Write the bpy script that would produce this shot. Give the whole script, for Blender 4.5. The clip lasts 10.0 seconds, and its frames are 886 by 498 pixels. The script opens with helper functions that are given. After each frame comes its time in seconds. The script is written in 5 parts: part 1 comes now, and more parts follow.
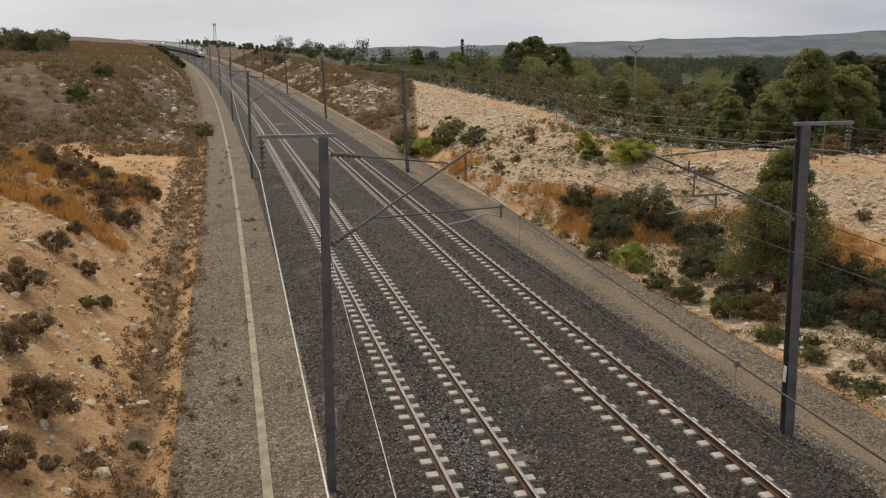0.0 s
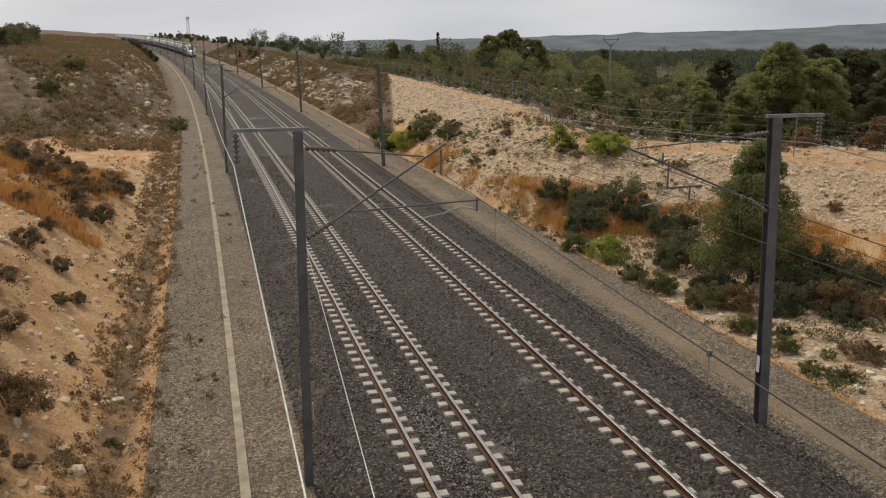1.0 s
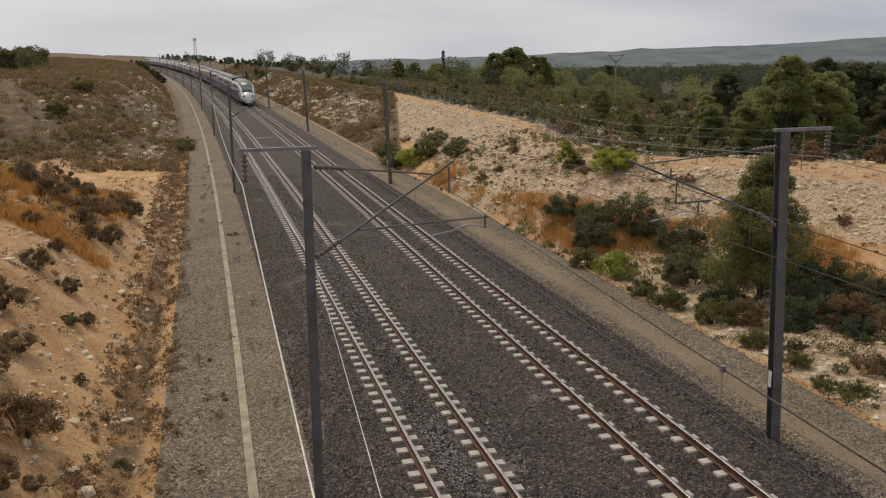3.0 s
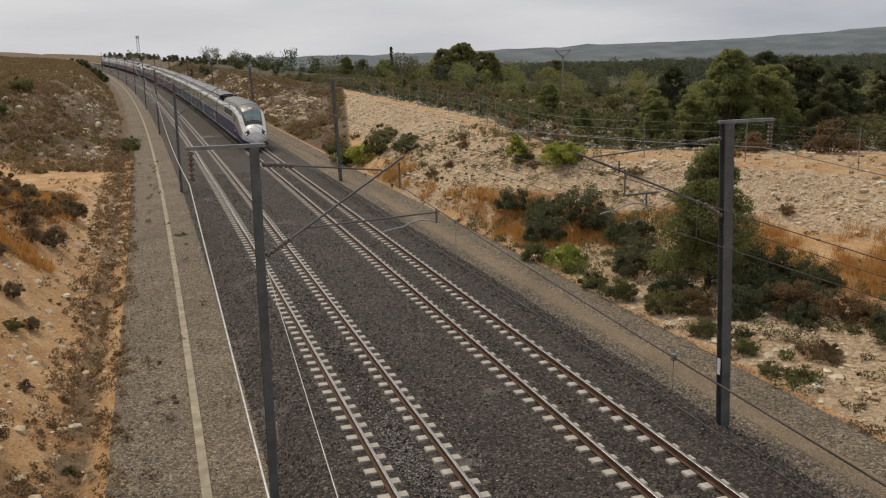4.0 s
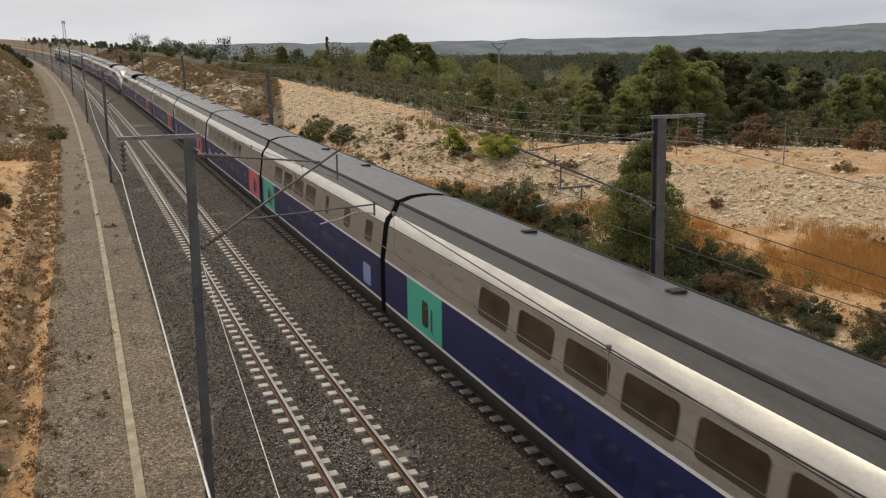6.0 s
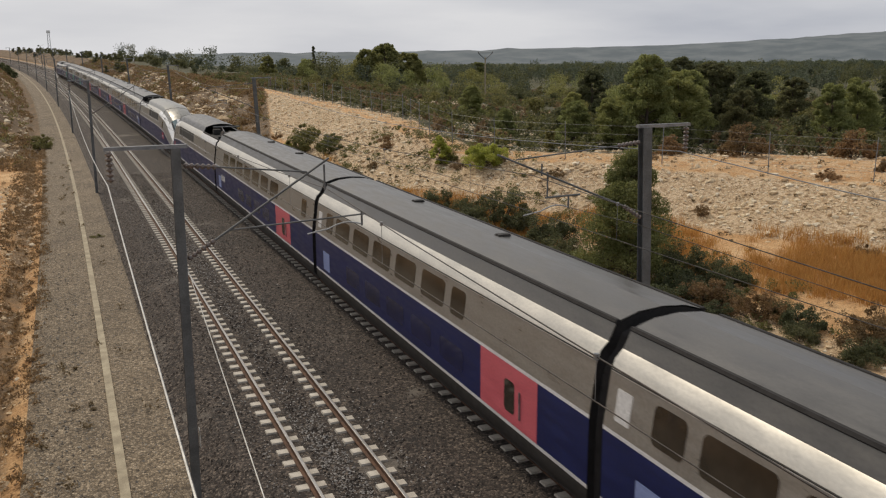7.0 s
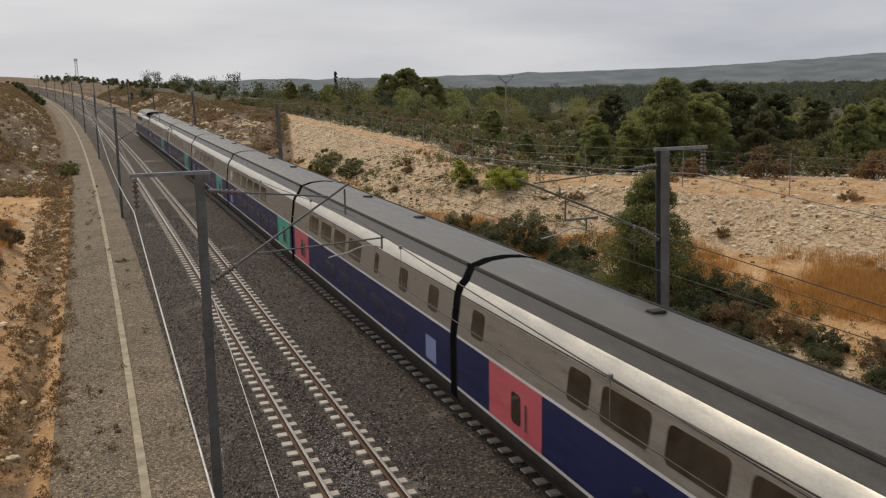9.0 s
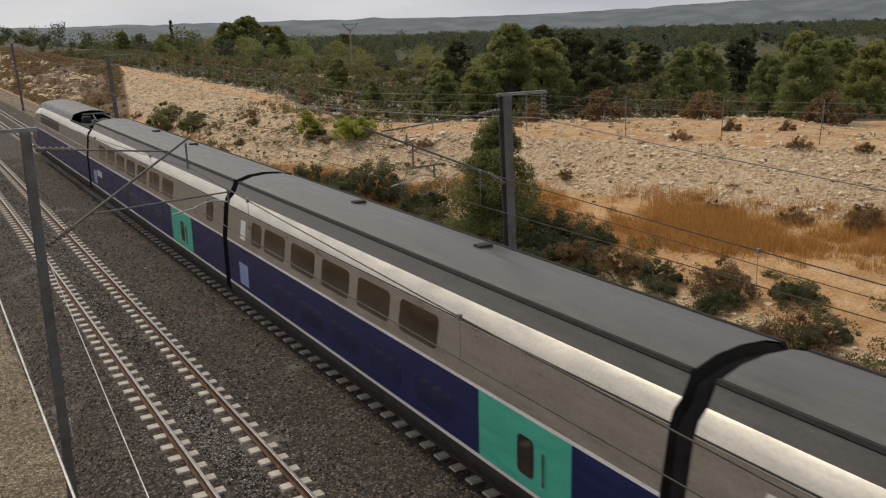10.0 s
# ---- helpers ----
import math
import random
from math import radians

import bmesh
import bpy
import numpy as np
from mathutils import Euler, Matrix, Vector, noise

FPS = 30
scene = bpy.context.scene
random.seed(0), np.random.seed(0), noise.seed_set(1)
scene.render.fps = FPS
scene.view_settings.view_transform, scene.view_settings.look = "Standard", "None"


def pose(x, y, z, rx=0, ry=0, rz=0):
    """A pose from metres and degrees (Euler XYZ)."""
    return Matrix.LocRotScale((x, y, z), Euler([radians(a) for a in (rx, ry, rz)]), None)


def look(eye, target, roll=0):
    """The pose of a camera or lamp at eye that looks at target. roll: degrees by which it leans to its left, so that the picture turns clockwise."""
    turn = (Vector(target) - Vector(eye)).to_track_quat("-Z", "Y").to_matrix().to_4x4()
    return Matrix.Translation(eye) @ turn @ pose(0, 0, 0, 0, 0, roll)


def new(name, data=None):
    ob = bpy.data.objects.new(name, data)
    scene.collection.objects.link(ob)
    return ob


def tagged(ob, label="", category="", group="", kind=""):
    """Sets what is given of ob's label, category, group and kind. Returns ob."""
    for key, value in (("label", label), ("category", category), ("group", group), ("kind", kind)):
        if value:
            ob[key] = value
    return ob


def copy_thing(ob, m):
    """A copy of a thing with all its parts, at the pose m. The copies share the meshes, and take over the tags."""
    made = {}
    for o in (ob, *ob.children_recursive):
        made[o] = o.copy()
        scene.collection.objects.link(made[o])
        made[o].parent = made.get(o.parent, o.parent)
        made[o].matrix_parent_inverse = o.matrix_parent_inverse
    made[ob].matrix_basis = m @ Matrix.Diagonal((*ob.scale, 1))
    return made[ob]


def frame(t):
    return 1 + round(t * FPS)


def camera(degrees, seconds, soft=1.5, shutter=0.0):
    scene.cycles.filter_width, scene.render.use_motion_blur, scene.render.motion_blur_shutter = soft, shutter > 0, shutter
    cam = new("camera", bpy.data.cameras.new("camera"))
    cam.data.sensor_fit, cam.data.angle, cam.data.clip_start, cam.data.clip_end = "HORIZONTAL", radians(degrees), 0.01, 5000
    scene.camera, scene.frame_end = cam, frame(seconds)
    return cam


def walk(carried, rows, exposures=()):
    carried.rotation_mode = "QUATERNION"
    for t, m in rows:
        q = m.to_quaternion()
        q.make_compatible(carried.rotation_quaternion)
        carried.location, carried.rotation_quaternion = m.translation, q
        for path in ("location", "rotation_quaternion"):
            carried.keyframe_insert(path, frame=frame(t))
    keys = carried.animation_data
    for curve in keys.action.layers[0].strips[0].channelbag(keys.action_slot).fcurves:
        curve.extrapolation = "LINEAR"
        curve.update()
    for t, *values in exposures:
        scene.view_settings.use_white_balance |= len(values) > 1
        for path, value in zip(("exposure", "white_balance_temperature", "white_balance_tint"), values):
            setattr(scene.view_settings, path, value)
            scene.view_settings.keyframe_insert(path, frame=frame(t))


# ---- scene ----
cam = camera(53.50, 10.0, soft=1.2, shutter=0.03)
# seconds, eye x y z in metres, yaw, pitch and roll in degrees; the eye stands on a road bridge over the line
PATH = [
    (0.0, -6.948, 5.670, 8.435, -13.32, -12.74, 0.14),
    (0.5, -6.953, 5.667, 8.436, -14.43, -13.06, 0.14),
    (1.0, -6.933, 5.651, 8.429, -14.87, -13.15, 0.18),
    (1.5, -6.942, 5.654, 8.440, -14.91, -12.71, 0.01),
    (2.0, -6.948, 5.669, 8.436, -15.20, -12.05, 0.10),
    (2.5, -6.959, 5.655, 8.447, -14.84, -11.89, 0.65),
    (2.7, -6.954, 5.666, 8.440, -14.49, -12.03, 0.81),
    (3.8, -6.966, 5.692, 8.407, -16.12, -11.97, 1.16),
    (4.0, -6.950, 5.706, 8.405, -17.83, -12.32, 1.24),
    (4.5, -6.945, 5.712, 8.392, -20.34, -13.06, 1.40),
    (5.0, -6.946, 5.706, 8.402, -21.18, -13.56, 1.18),
    (5.5, -6.971, 5.692, 8.414, -21.34, -13.17, 0.57),
    (7.0, -7.010, 5.658, 8.442, -22.74, -12.34, 0.37),
    (7.5, -7.016, 5.659, 8.446, -22.05, -11.41, 0.93),
    (8.0, -7.016, 5.617, 8.451, -21.43, -10.64, 1.10),
    (8.5, -7.027, 5.543, 8.471, -21.65, -10.72, 1.08),
    (9.0, -7.033, 5.441, 8.485, -21.39, -10.82, 0.88),
    (9.5, -7.032, 5.368, 8.481, -23.57, -11.79, 0.96),
    (10.0, -7.027, 5.323, 8.480, -31.25, -14.28, 1.38),
]
walk(cam, [(t, pose(x, y, z, 90 + pitch, roll, yaw)) for t, x, y, z, yaw, pitch, roll in PATH],
     [(0.0, -0.26), (2.5, -0.36), (4.5, -0.3), (5.5, -0.14), (7.0, -0.24), (8.5, -0.32), (10.0, -0.3)])

# ---- light ----
SUN_AZ, SUN_EL = -18.0, 50.0         # veiled sun, ahead and a little left of the line
world = bpy.data.worlds.new("world")
scene.world = world
world.use_nodes = True
wn, wl = world.node_tree.nodes, world.node_tree.links
wn.clear()
w_out, w_bg = wn.new("ShaderNodeOutputWorld"), wn.new("ShaderNodeBackground")
w_sky = wn.new("ShaderNodeTexSky")
w_sky.sky_type, w_sky.sun_disc = "NISHITA", False
w_sky.sun_elevation, w_sky.sun_rotation = radians(SUN_EL), radians(SUN_AZ)
w_sky.dust_density = 4.0
w_co, w_map = wn.new("ShaderNodeTexCoord"), wn.new("ShaderNodeMapping")
w_map.inputs["Scale"].default_value = (1.6, 1.6, 9.0)
w_noise, w_ramp, w_mix = wn.new("ShaderNodeTexNoise"), wn.new("ShaderNodeValToRGB"), wn.new("ShaderNodeMixRGB")
w_noise.inputs["Scale"].default_value, w_noise.inputs["Detail"].default_value = 1.7, 5.0
w_ramp.color_ramp.elements[0].position, w_ramp.color_ramp.elements[0].color = 0.34, (5.6, 5.9, 6.7, 1)
w_ramp.color_ramp.elements[1].position, w_ramp.color_ramp.elements[1].color = 0.62, (8.3, 8.4, 8.8, 1)
w_mix.inputs["Fac"].default_value = 0.9
wl.new(w_co.outputs["Generated"], w_map.inputs["Vector"])
wl.new(w_map.outputs["Vector"], w_noise.inputs["Vector"])
wl.new(w_noise.outputs["Fac"], w_ramp.inputs["Fac"])
wl.new(w_sky.outputs["Color"], w_mix.inputs["Color1"])
wl.new(w_ramp.outputs["Color"], w_mix.inputs["Color2"])
# thinner cloud round the veiled sun
w_dot, w_rng, w_glow = wn.new("ShaderNodeVectorMath"), wn.new("ShaderNodeMapRange"), wn.new("ShaderNodeMixRGB")
w_dot.operation = "DOT_PRODUCT"
w_dot.inputs[1].default_value = (math.sin(radians(SUN_AZ)) * math.cos(radians(SUN_EL)), math.cos(radians(SUN_AZ)) * math.cos(radians(SUN_EL)), math.sin(radians(SUN_EL)))
wl.new(w_co.outputs["Generated"], w_dot.inputs[0])
wl.new(w_dot.outputs["Value"], w_rng.inputs["Value"])
w_rng.inputs["From Min"].default_value, w_rng.inputs["From Max"].default_value = 0.3, 1.0
w_rng.inputs["To Max"].default_value = 0.75
wl.new(w_rng.outputs["Result"], w_glow.inputs["Fac"])
wl.new(w_mix.outputs["Color"], w_glow.inputs["Color1"])
w_glow.inputs["Color2"].default_value = (11.8, 11.5, 11.2, 1)
wl.new(w_glow.outputs["Color"], w_bg.inputs["Color"])
w_bg.inputs["Strength"].default_value = 0.095
wl.new(w_bg.outputs["Background"], w_out.inputs["Surface"])
sun_data = bpy.data.lights.new("sun", "SUN")
sun_data.energy, sun_data.angle, sun_data.color = 2.3, radians(12), (1.0, 0.87, 0.68)
sun = new("sun", sun_data)
sun.matrix_world = look((0, 0, 60), (-60 * math.sin(radians(SUN_AZ)) / math.tan(radians(SUN_EL)), -60 * math.cos(radians(SUN_AZ)) / math.tan(radians(SUN_EL)), 0))


# ---- materials ----
def material(name, rough=0.8, metal=0.0):
    m = bpy.data.materials.new(name)
    m.use_nodes = True
    b = m.node_tree.nodes["Principled BSDF"]
    b.inputs["Roughness"].default_value, b.inputs["Metallic"].default_value = rough, metal
    return m, m.node_tree.nodes, m.node_tree.links, b


def noise_node(n, l, scale, detail=4.0, coord="Object", rough=0.6):
    co, t = n.new("ShaderNodeTexCoord"), n.new("ShaderNodeTexNoise")
    t.inputs["Scale"].default_value, t.inputs["Detail"].default_value, t.inputs["Roughness"].default_value = scale, detail, rough
    l.new(co.outputs[coord], t.inputs["Vector"])
    return t


def ramp_node(n, l, fac, stops):
    r = n.new("ShaderNodeValToRGB")
    e = r.color_ramp.elements
    while len(e) < len(stops):
        e.new(0.5)
    for el, (p, c) in zip(e, stops):
        el.position, el.color = p, (*c, 1)
    l.new(fac, r.inputs["Fac"])
    return r


def mix_node(n, l, fac, a, b, mode="MIX"):
    m = n.new("ShaderNodeMixRGB")
    m.blend_type = mode
    for sock, v in (("Fac", fac), ("Color1", a), ("Color2", b)):
        if isinstance(v, (int, float)):
            m.inputs[sock].default_value = v
        elif isinstance(v, tuple):
            m.inputs[sock].default_value = (*v, 1)
        else:
            l.new(v, m.inputs[sock])
    return m


def bump_node(n, l, b, height, strength, dist):
    k = n.new("ShaderNodeBump")
    k.inputs["Strength"].default_value, k.inputs["Distance"].default_value = strength, dist
    l.new(height, k.inputs["Height"])
    l.new(k.outputs["Normal"], b.inputs["Normal"])
    return k


def plain(name, lo, hi, scale=3.0, rough=0.7, metal=0.0, fine=40.0, bump=0.15, dist=0.01):
    """Two tones in a coarse and a fine noise, with a fine relief."""
    m, n, l, b = material(name, rough, metal)
    big, small = noise_node(n, l, scale), noise_node(n, l, fine, 3.0)
    mid = tuple((p + q) / 2 for p, q in zip(lo, hi))
    r1 = ramp_node(n, l, big.outputs["Fac"], [(0.35, lo), (0.65, hi)])
    r2 = ramp_node(n, l, small.outputs["Fac"], [(0.3, (0.75, 0.75, 0.75)), (0.7, (1.15, 1.15, 1.15))])
    x = mix_node(n, l, 1.0, r1.outputs["Color"], r2.outputs["Color"], "MULTIPLY")
    l.new(x.outputs["Color"], b.inputs["Base Color"])
    if bump:
        bump_node(n, l, b, small.outputs["Fac"], bump, dist)
    return m


def gravel(name, tones, size, rough=0.9, patch=None):
    """Loose stones: one tone to a cell, painted shade in the gaps, relief between the cells."""
    m, n, l, b = material(name, rough)
    co = n.new("ShaderNodeTexCoord")
    v, v2 = n.new("ShaderNodeTexVoronoi"), n.new("ShaderNodeTexVoronoi")
    v.inputs["Scale"].default_value, v2.inputs["Scale"].default_value = 1 / size, 1 / size
    v2.feature = "DISTANCE_TO_EDGE"
    l.new(co.outputs["Object"], v.inputs["Vector"])
    l.new(co.outputs["Object"], v2.inputs["Vector"])
    sep = n.new("ShaderNodeSeparateColor")
    l.new(v.outputs["Color"], sep.inputs["Color"])
    r = ramp_node(n, l, sep.outputs["Red"], [(i / max(1, len(tones) - 1), t) for i, t in enumerate(tones)])
    # darkens the base colour at cell edges, like shade between stones
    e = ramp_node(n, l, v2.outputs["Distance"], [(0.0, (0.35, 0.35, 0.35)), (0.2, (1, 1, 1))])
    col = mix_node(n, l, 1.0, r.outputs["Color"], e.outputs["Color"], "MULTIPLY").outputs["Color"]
    big = noise_node(n, l, 0.35, 5.0)
    r3 = ramp_node(n, l, big.outputs["Fac"], [(0.3, (0.78, 0.76, 0.74)), (0.7, (1.2, 1.18, 1.16))])
    col = mix_node(n, l, 1.0, col, r3.outputs["Color"], "MULTIPLY").outputs["Color"]
    if patch:
        pn = noise_node(n, l, patch[1], 5.0)
        pf = ramp_node(n, l, pn.outputs["Fac"], [(patch[2], (0, 0, 0)), (patch[2] + 0.1, (1, 1, 1))])
        col = mix_node(n, l, pf.outputs["Color"], col, patch[0]).outputs["Color"]
    l.new(col, b.inputs["Base Color"])
    bump_node(n, l, b, v2.outputs["Distance"], 0.9, size * 0.6)
    return m


def leafy(name, lo, hi, rough=0.65):
    m, n, l, b = material(name, rough)
    g, o = n.new("ShaderNodeNewGeometry"), n.new("ShaderNodeObjectInfo")
    r = ramp_node(n, l, g.outputs["Random Per Island"], [(0.0, lo), (1.0, hi)])
    r2 = ramp_node(n, l, o.outputs["Random"], [(0.0, (0.8, 0.85, 0.8)), (1.0, (1.2, 1.12, 1.0))])
    x = mix_node(n, l, 1.0, r.outputs["Color"], r2.outputs["Color"], "MULTIPLY")
    l.new(x.outputs["Color"], b.inputs["Base Color"])
    t, k = n.new("ShaderNodeBsdfTranslucent"), n.new("ShaderNodeMixShader")
    l.new(x.outputs["Color"], t.inputs["Color"])
    k.inputs["Fac"].default_value = 0.48
    l.new(b.outputs["BSDF"], k.inputs[1])
    l.new(t.outputs["BSDF"], k.inputs[2])
    l.new(k.outputs["Shader"], n["Material Output"].inputs["Surface"])
    return m


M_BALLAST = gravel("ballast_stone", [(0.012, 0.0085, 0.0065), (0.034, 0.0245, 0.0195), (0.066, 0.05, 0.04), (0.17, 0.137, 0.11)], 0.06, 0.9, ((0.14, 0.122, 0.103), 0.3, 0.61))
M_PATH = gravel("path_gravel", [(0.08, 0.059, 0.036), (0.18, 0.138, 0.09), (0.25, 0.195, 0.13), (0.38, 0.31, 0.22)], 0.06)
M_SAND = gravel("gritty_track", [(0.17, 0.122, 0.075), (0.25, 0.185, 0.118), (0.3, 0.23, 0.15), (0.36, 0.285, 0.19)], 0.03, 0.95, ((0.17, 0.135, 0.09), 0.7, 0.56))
M_CONCRETE = plain("concrete", (0.25, 0.21, 0.145), (0.4, 0.345, 0.245), 2.0, 0.9)
M_SLEEPER = plain("sleeper_concrete", (0.38, 0.345, 0.295), (0.54, 0.5, 0.435), 3.0, 0.85)
M_RAIL_TOP = plain("polished_steel", (0.3, 0.285, 0.27), (0.4, 0.385, 0.37), 5, 0.38, 1.0, bump=0)
M_RUST = plain("rusty_steel", (0.06, 0.03, 0.018), (0.13, 0.065, 0.035), 6, 0.85, 0.0)
M_STEEL = plain("grey_painted_steel", (0.085, 0.088, 0.088), (0.14, 0.145, 0.145), 2, 0.6, 0.2)
M_GALV = plain("galvanised_steel", (0.16, 0.17, 0.18), (0.28, 0.29, 0.3), 4, 0.5, 0.6)
M_WIRE = plain("dark_wire", (0.03, 0.028, 0.026), (0.07, 0.06, 0.055), 4, 0.5, 0.5, bump=0)
M_ALU = plain("bright_wire", (0.3, 0.3, 0.29), (0.45, 0.45, 0.44), 4, 0.4, 0.6, bump=0)
M_INSUL = plain("insulator_glass", (0.1, 0.08, 0.07), (0.2, 0.16, 0.14), 8, 0.25)


# ---- small mesh tools ----
def part(name, bm, mat, parent=None, label="", smooth=False):
    me = bpy.data.meshes.new(name)
    bmesh.ops.recalc_face_normals(bm, faces=bm.faces)
    bm.to_mesh(me)
    bm.free()
    me.materials.append(mat)
    if smooth:
        for p in me.polygons:
            p.use_smooth = True
    ob = new(name, me)
    if parent:
        ob.parent = parent
    if label:
        tagged(ob, label)
    return ob


def raw(name, verts, faces, mat, parent=None, smooth=False):
    me = bpy.data.meshes.new(name)
    me.from_pydata(verts if isinstance(verts, list) else verts.tolist(), [], faces if isinstance(faces, list) else faces.tolist())
    me.materials.append(mat)
    if smooth:
        me.polygons.foreach_set("use_smooth", [True] * len(me.polygons))
    me.update()
    ob = new(name, me)
    if parent:
        ob.parent = parent
    return ob


def box(bm, x0, x1, y0, y1, z0, z1, bevel=0.0):
    vs = [bm.verts.new((x, y, z)) for z in (z0, z1) for y in (y0, y1) for x in (x0, x1)]
    fs = [bm.faces.new([vs[i] for i in q]) for q in ((0, 2, 3, 1), (4, 5, 7, 6), (0, 1, 5, 4), (2, 6, 7, 3), (0, 4, 6, 2), (1, 3, 7, 5))]
    if bevel:
        bmesh.ops.bevel(bm, geom=list({e for f in fs for e in f.edges}), offset=bevel, segments=2, affect="EDGES")
    return bm


def tube(bm, pts, r, n=8):
    pts = [Vector(p) for p in pts]
    rings = []
    for i, p in enumerate(pts):
        d = (pts[min(i + 1, len(pts) - 1)] - pts[max(i - 1, 0)]).normalized()
        a = d.cross(Vector((0, 0, 1)) if abs(d.z) < 0.9 else Vector((1, 0, 0))).normalized()
        b = d.cross(a)
        rr = r[i] if isinstance(r, (list, tuple)) else r
        rings.append([bm.verts.new(p + rr * (math.cos(k * 2 * math.pi / n) * a + math.sin(k * 2 * math.pi / n) * b)) for k in range(n)])
    for q, w in zip(rings, rings[1:]):
        for k in range(n):
            bm.faces.new((q[k], q[(k + 1) % n], w[(k + 1) % n], w[k]))
    bm.faces.new(rings[0][::-1])
    bm.faces.new(rings[-1])
    return bm


# ---- the line: where its middle runs ----
CURVE_AT, RADIUS = 5.0, 3465.0
GRADE, GRADE_AT, GRADE_SOFT = 0.0195, 75.0, 25.0
SPACING = 4.69


def mid_x(y):
    return -max(0.0, y - CURVE_AT) ** 2 / (2 * RADIUS)


def mid_z(y):
    a = (y - GRADE_AT) / GRADE_SOFT
    return GRADE * GRADE_SOFT * (math.log1p(math.exp(a)) if a < 30 else a)


def on_line(u, y, z=0.0):
    """A point u metres right of the line's middle and z over its rail tops."""
    h = 0.5
    tx = (mid_x(y + h) - mid_x(y - h)) / (2 * h)
    k = 1 / math.hypot(1, tx)
    return Vector((mid_x(y) + u * k, y - u * tx * k, mid_z(y) + z))


def steps(y0, y1, near=1.0):
    out, y = [], y0
    while y < y1:
        out.append(y)
        y += near if y < 120 else 4.0
    return out + [y1]


def sweep(bm, prof, ys, closed=False, jitter=0.0):
    rings = []
    for y in ys:
        rings.append([bm.verts.new(on_line(u, y, z + (random.uniform(-jitter, jitter)))) for u, z in prof])
    m = len(prof)
    for a, b in zip(rings, rings[1:]):
        for k in range(m if closed else m - 1):
            bm.faces.new((a[k], a[(k + 1) % m], b[(k + 1) % m], b[k]))
    if closed:
        bm.faces.new(rings[0][::-1])
        bm.faces.new(rings[-1])
    return bm


# ---- ground ----
def smooth(a, b, x):
    t = min(1.0, max(0.0, (x - a) / (b - a)))
    return t * t * (3 - 2 * t)


def lerp_table(table, x):
    if x <= table[0][0]:
        return table[0][1]
    for (a, p), (b, q) in zip(table, table[1:]):
        if x <= b:
            return p + (q - p) * (x - a) / (b - a)
    return table[-1][1]


CREST = [(-40, 52), (0, 40), (28, 28.6), (33.4, 26.7), (38, 24.7), (42, 22.0), (47, 17.9), (50, 15.9), (55, 13.8), (62, 14.2), (71, 16.1), (82, 17.2), (120, 18.5), (200, 17.0), (400, 16.0)]
WOOD_EDGE = [(15, 58), (18, 53), (24, 48.5), (30, 48), (35, 46), (40, 41), (45, 38), (60, 25), (90, 5)]


def right_side(u, y):
    """Height over the rails of the ground right of the line."""
    c = lerp_table(CREST, y)
    foot = max(c - 6.0, 9.4)
    lift = 0.5 * smooth(50, 66, y)
    run = c - foot
    if u < 8.3:
        return -0.95 + 0.35 * smooth(7.9, 8.3, u)
    if u < foot:
        return -0.6 + 1.1 * smooth(8.3, foot, u)
    if u < c:
        return 0.5 + (2.1 + lift) * (u - foot) / run
    return 2.6 + lift - (0.1 + lift) * smooth(c, c + 12, u)


def left_side(u, y):
    """Height over the rails of the ground left of the line; u counts leftwards."""
    if u < 8.5:
        return -0.95 + 0.2 * smooth(8.1, 8.5, u)
    if u < 9.5:
        return -0.75 - 0.35 * smooth(8.5, 9.5, u)
    near = 1.0 - smooth(52, 74, y + 0.35 * (u - 12))
    h1 = lerp_table([(9.5, -1.1), (11, -0.4), (14, 1.9), (17, 3.3), (22, 3.9), (40, 4.2)], u)
    flat = lerp_table([(9.5, -1.0), (11, -0.7), (40, -0.2)], u)
    far = smooth(92, 125, y + 0.2 * (u - 10))
    h2 = lerp_table([(9.5, -1.0), (11, -0.5), (14, 2.5), (18, 4.6), (26, 5.6), (40, 6.4), (80, 7.0)], u)
    return flat + (h1 - flat) * near + (h2 - flat) * far


def ground_z(x, y):
    u = x - mid_x(y)
    base = mid_z(y) if y < 900 else mid_z(900)
    if u >= 0:
        h = right_side(u, y)
        keep = 1 - smooth(26, 85, u)
        z = (base + h) * keep + (1 - keep) * lerp_table([(-500, -1.0), (100, 0.0), (300, 0.0), (700, -5), (1500, -14), (4000, -30), (9000, -30)], y)
        amp = 0.25 * smooth(8.5, 12, u) + 0.8 * smooth(60, 200, u)
    else:
        h = left_side(-u, y)
        z = base + h
        if y > 700:
            z -= (z + 4) * smooth(700, 1300, y)
        amp = 0.3 * smooth(9.5, 13, -u) + 0.8 * smooth(40, 140, -u)
    if amp:
        p = Vector((x, y, 0))
        z += amp * (noise.noise(p * 0.12) + 0.5 * noise.noise(p * 0.37) + 0.25 * noise.noise(p * 1.1))
    return z


def axis(parts):
    out = []
    for a, b, s in parts:
        k = max(1, round((b - a) / s))
        out += [a + (b - a) * i / k for i in range(k)]
    return out + [parts[-1][1]]


GX = axis([(-9000, -1000, 1000), (-1000, -200, 100), (-200, -60, 10), (-60, -26, 2), (-26, -8, 0.45), (-8, 8, 1.0), (8, 32, 0.45), (32, 60, 1.4), (60, 200, 7), (200, 1000, 80), (1000, 9000, 1000)])
GY = axis([(-1000, -100, 90), (-100, 0, 8), (0, 14, 1.5), (14, 90, 0.6), (90, 160, 1.2), (160, 400, 4), (400, 1000, 20), (1000, 9000, 500)])


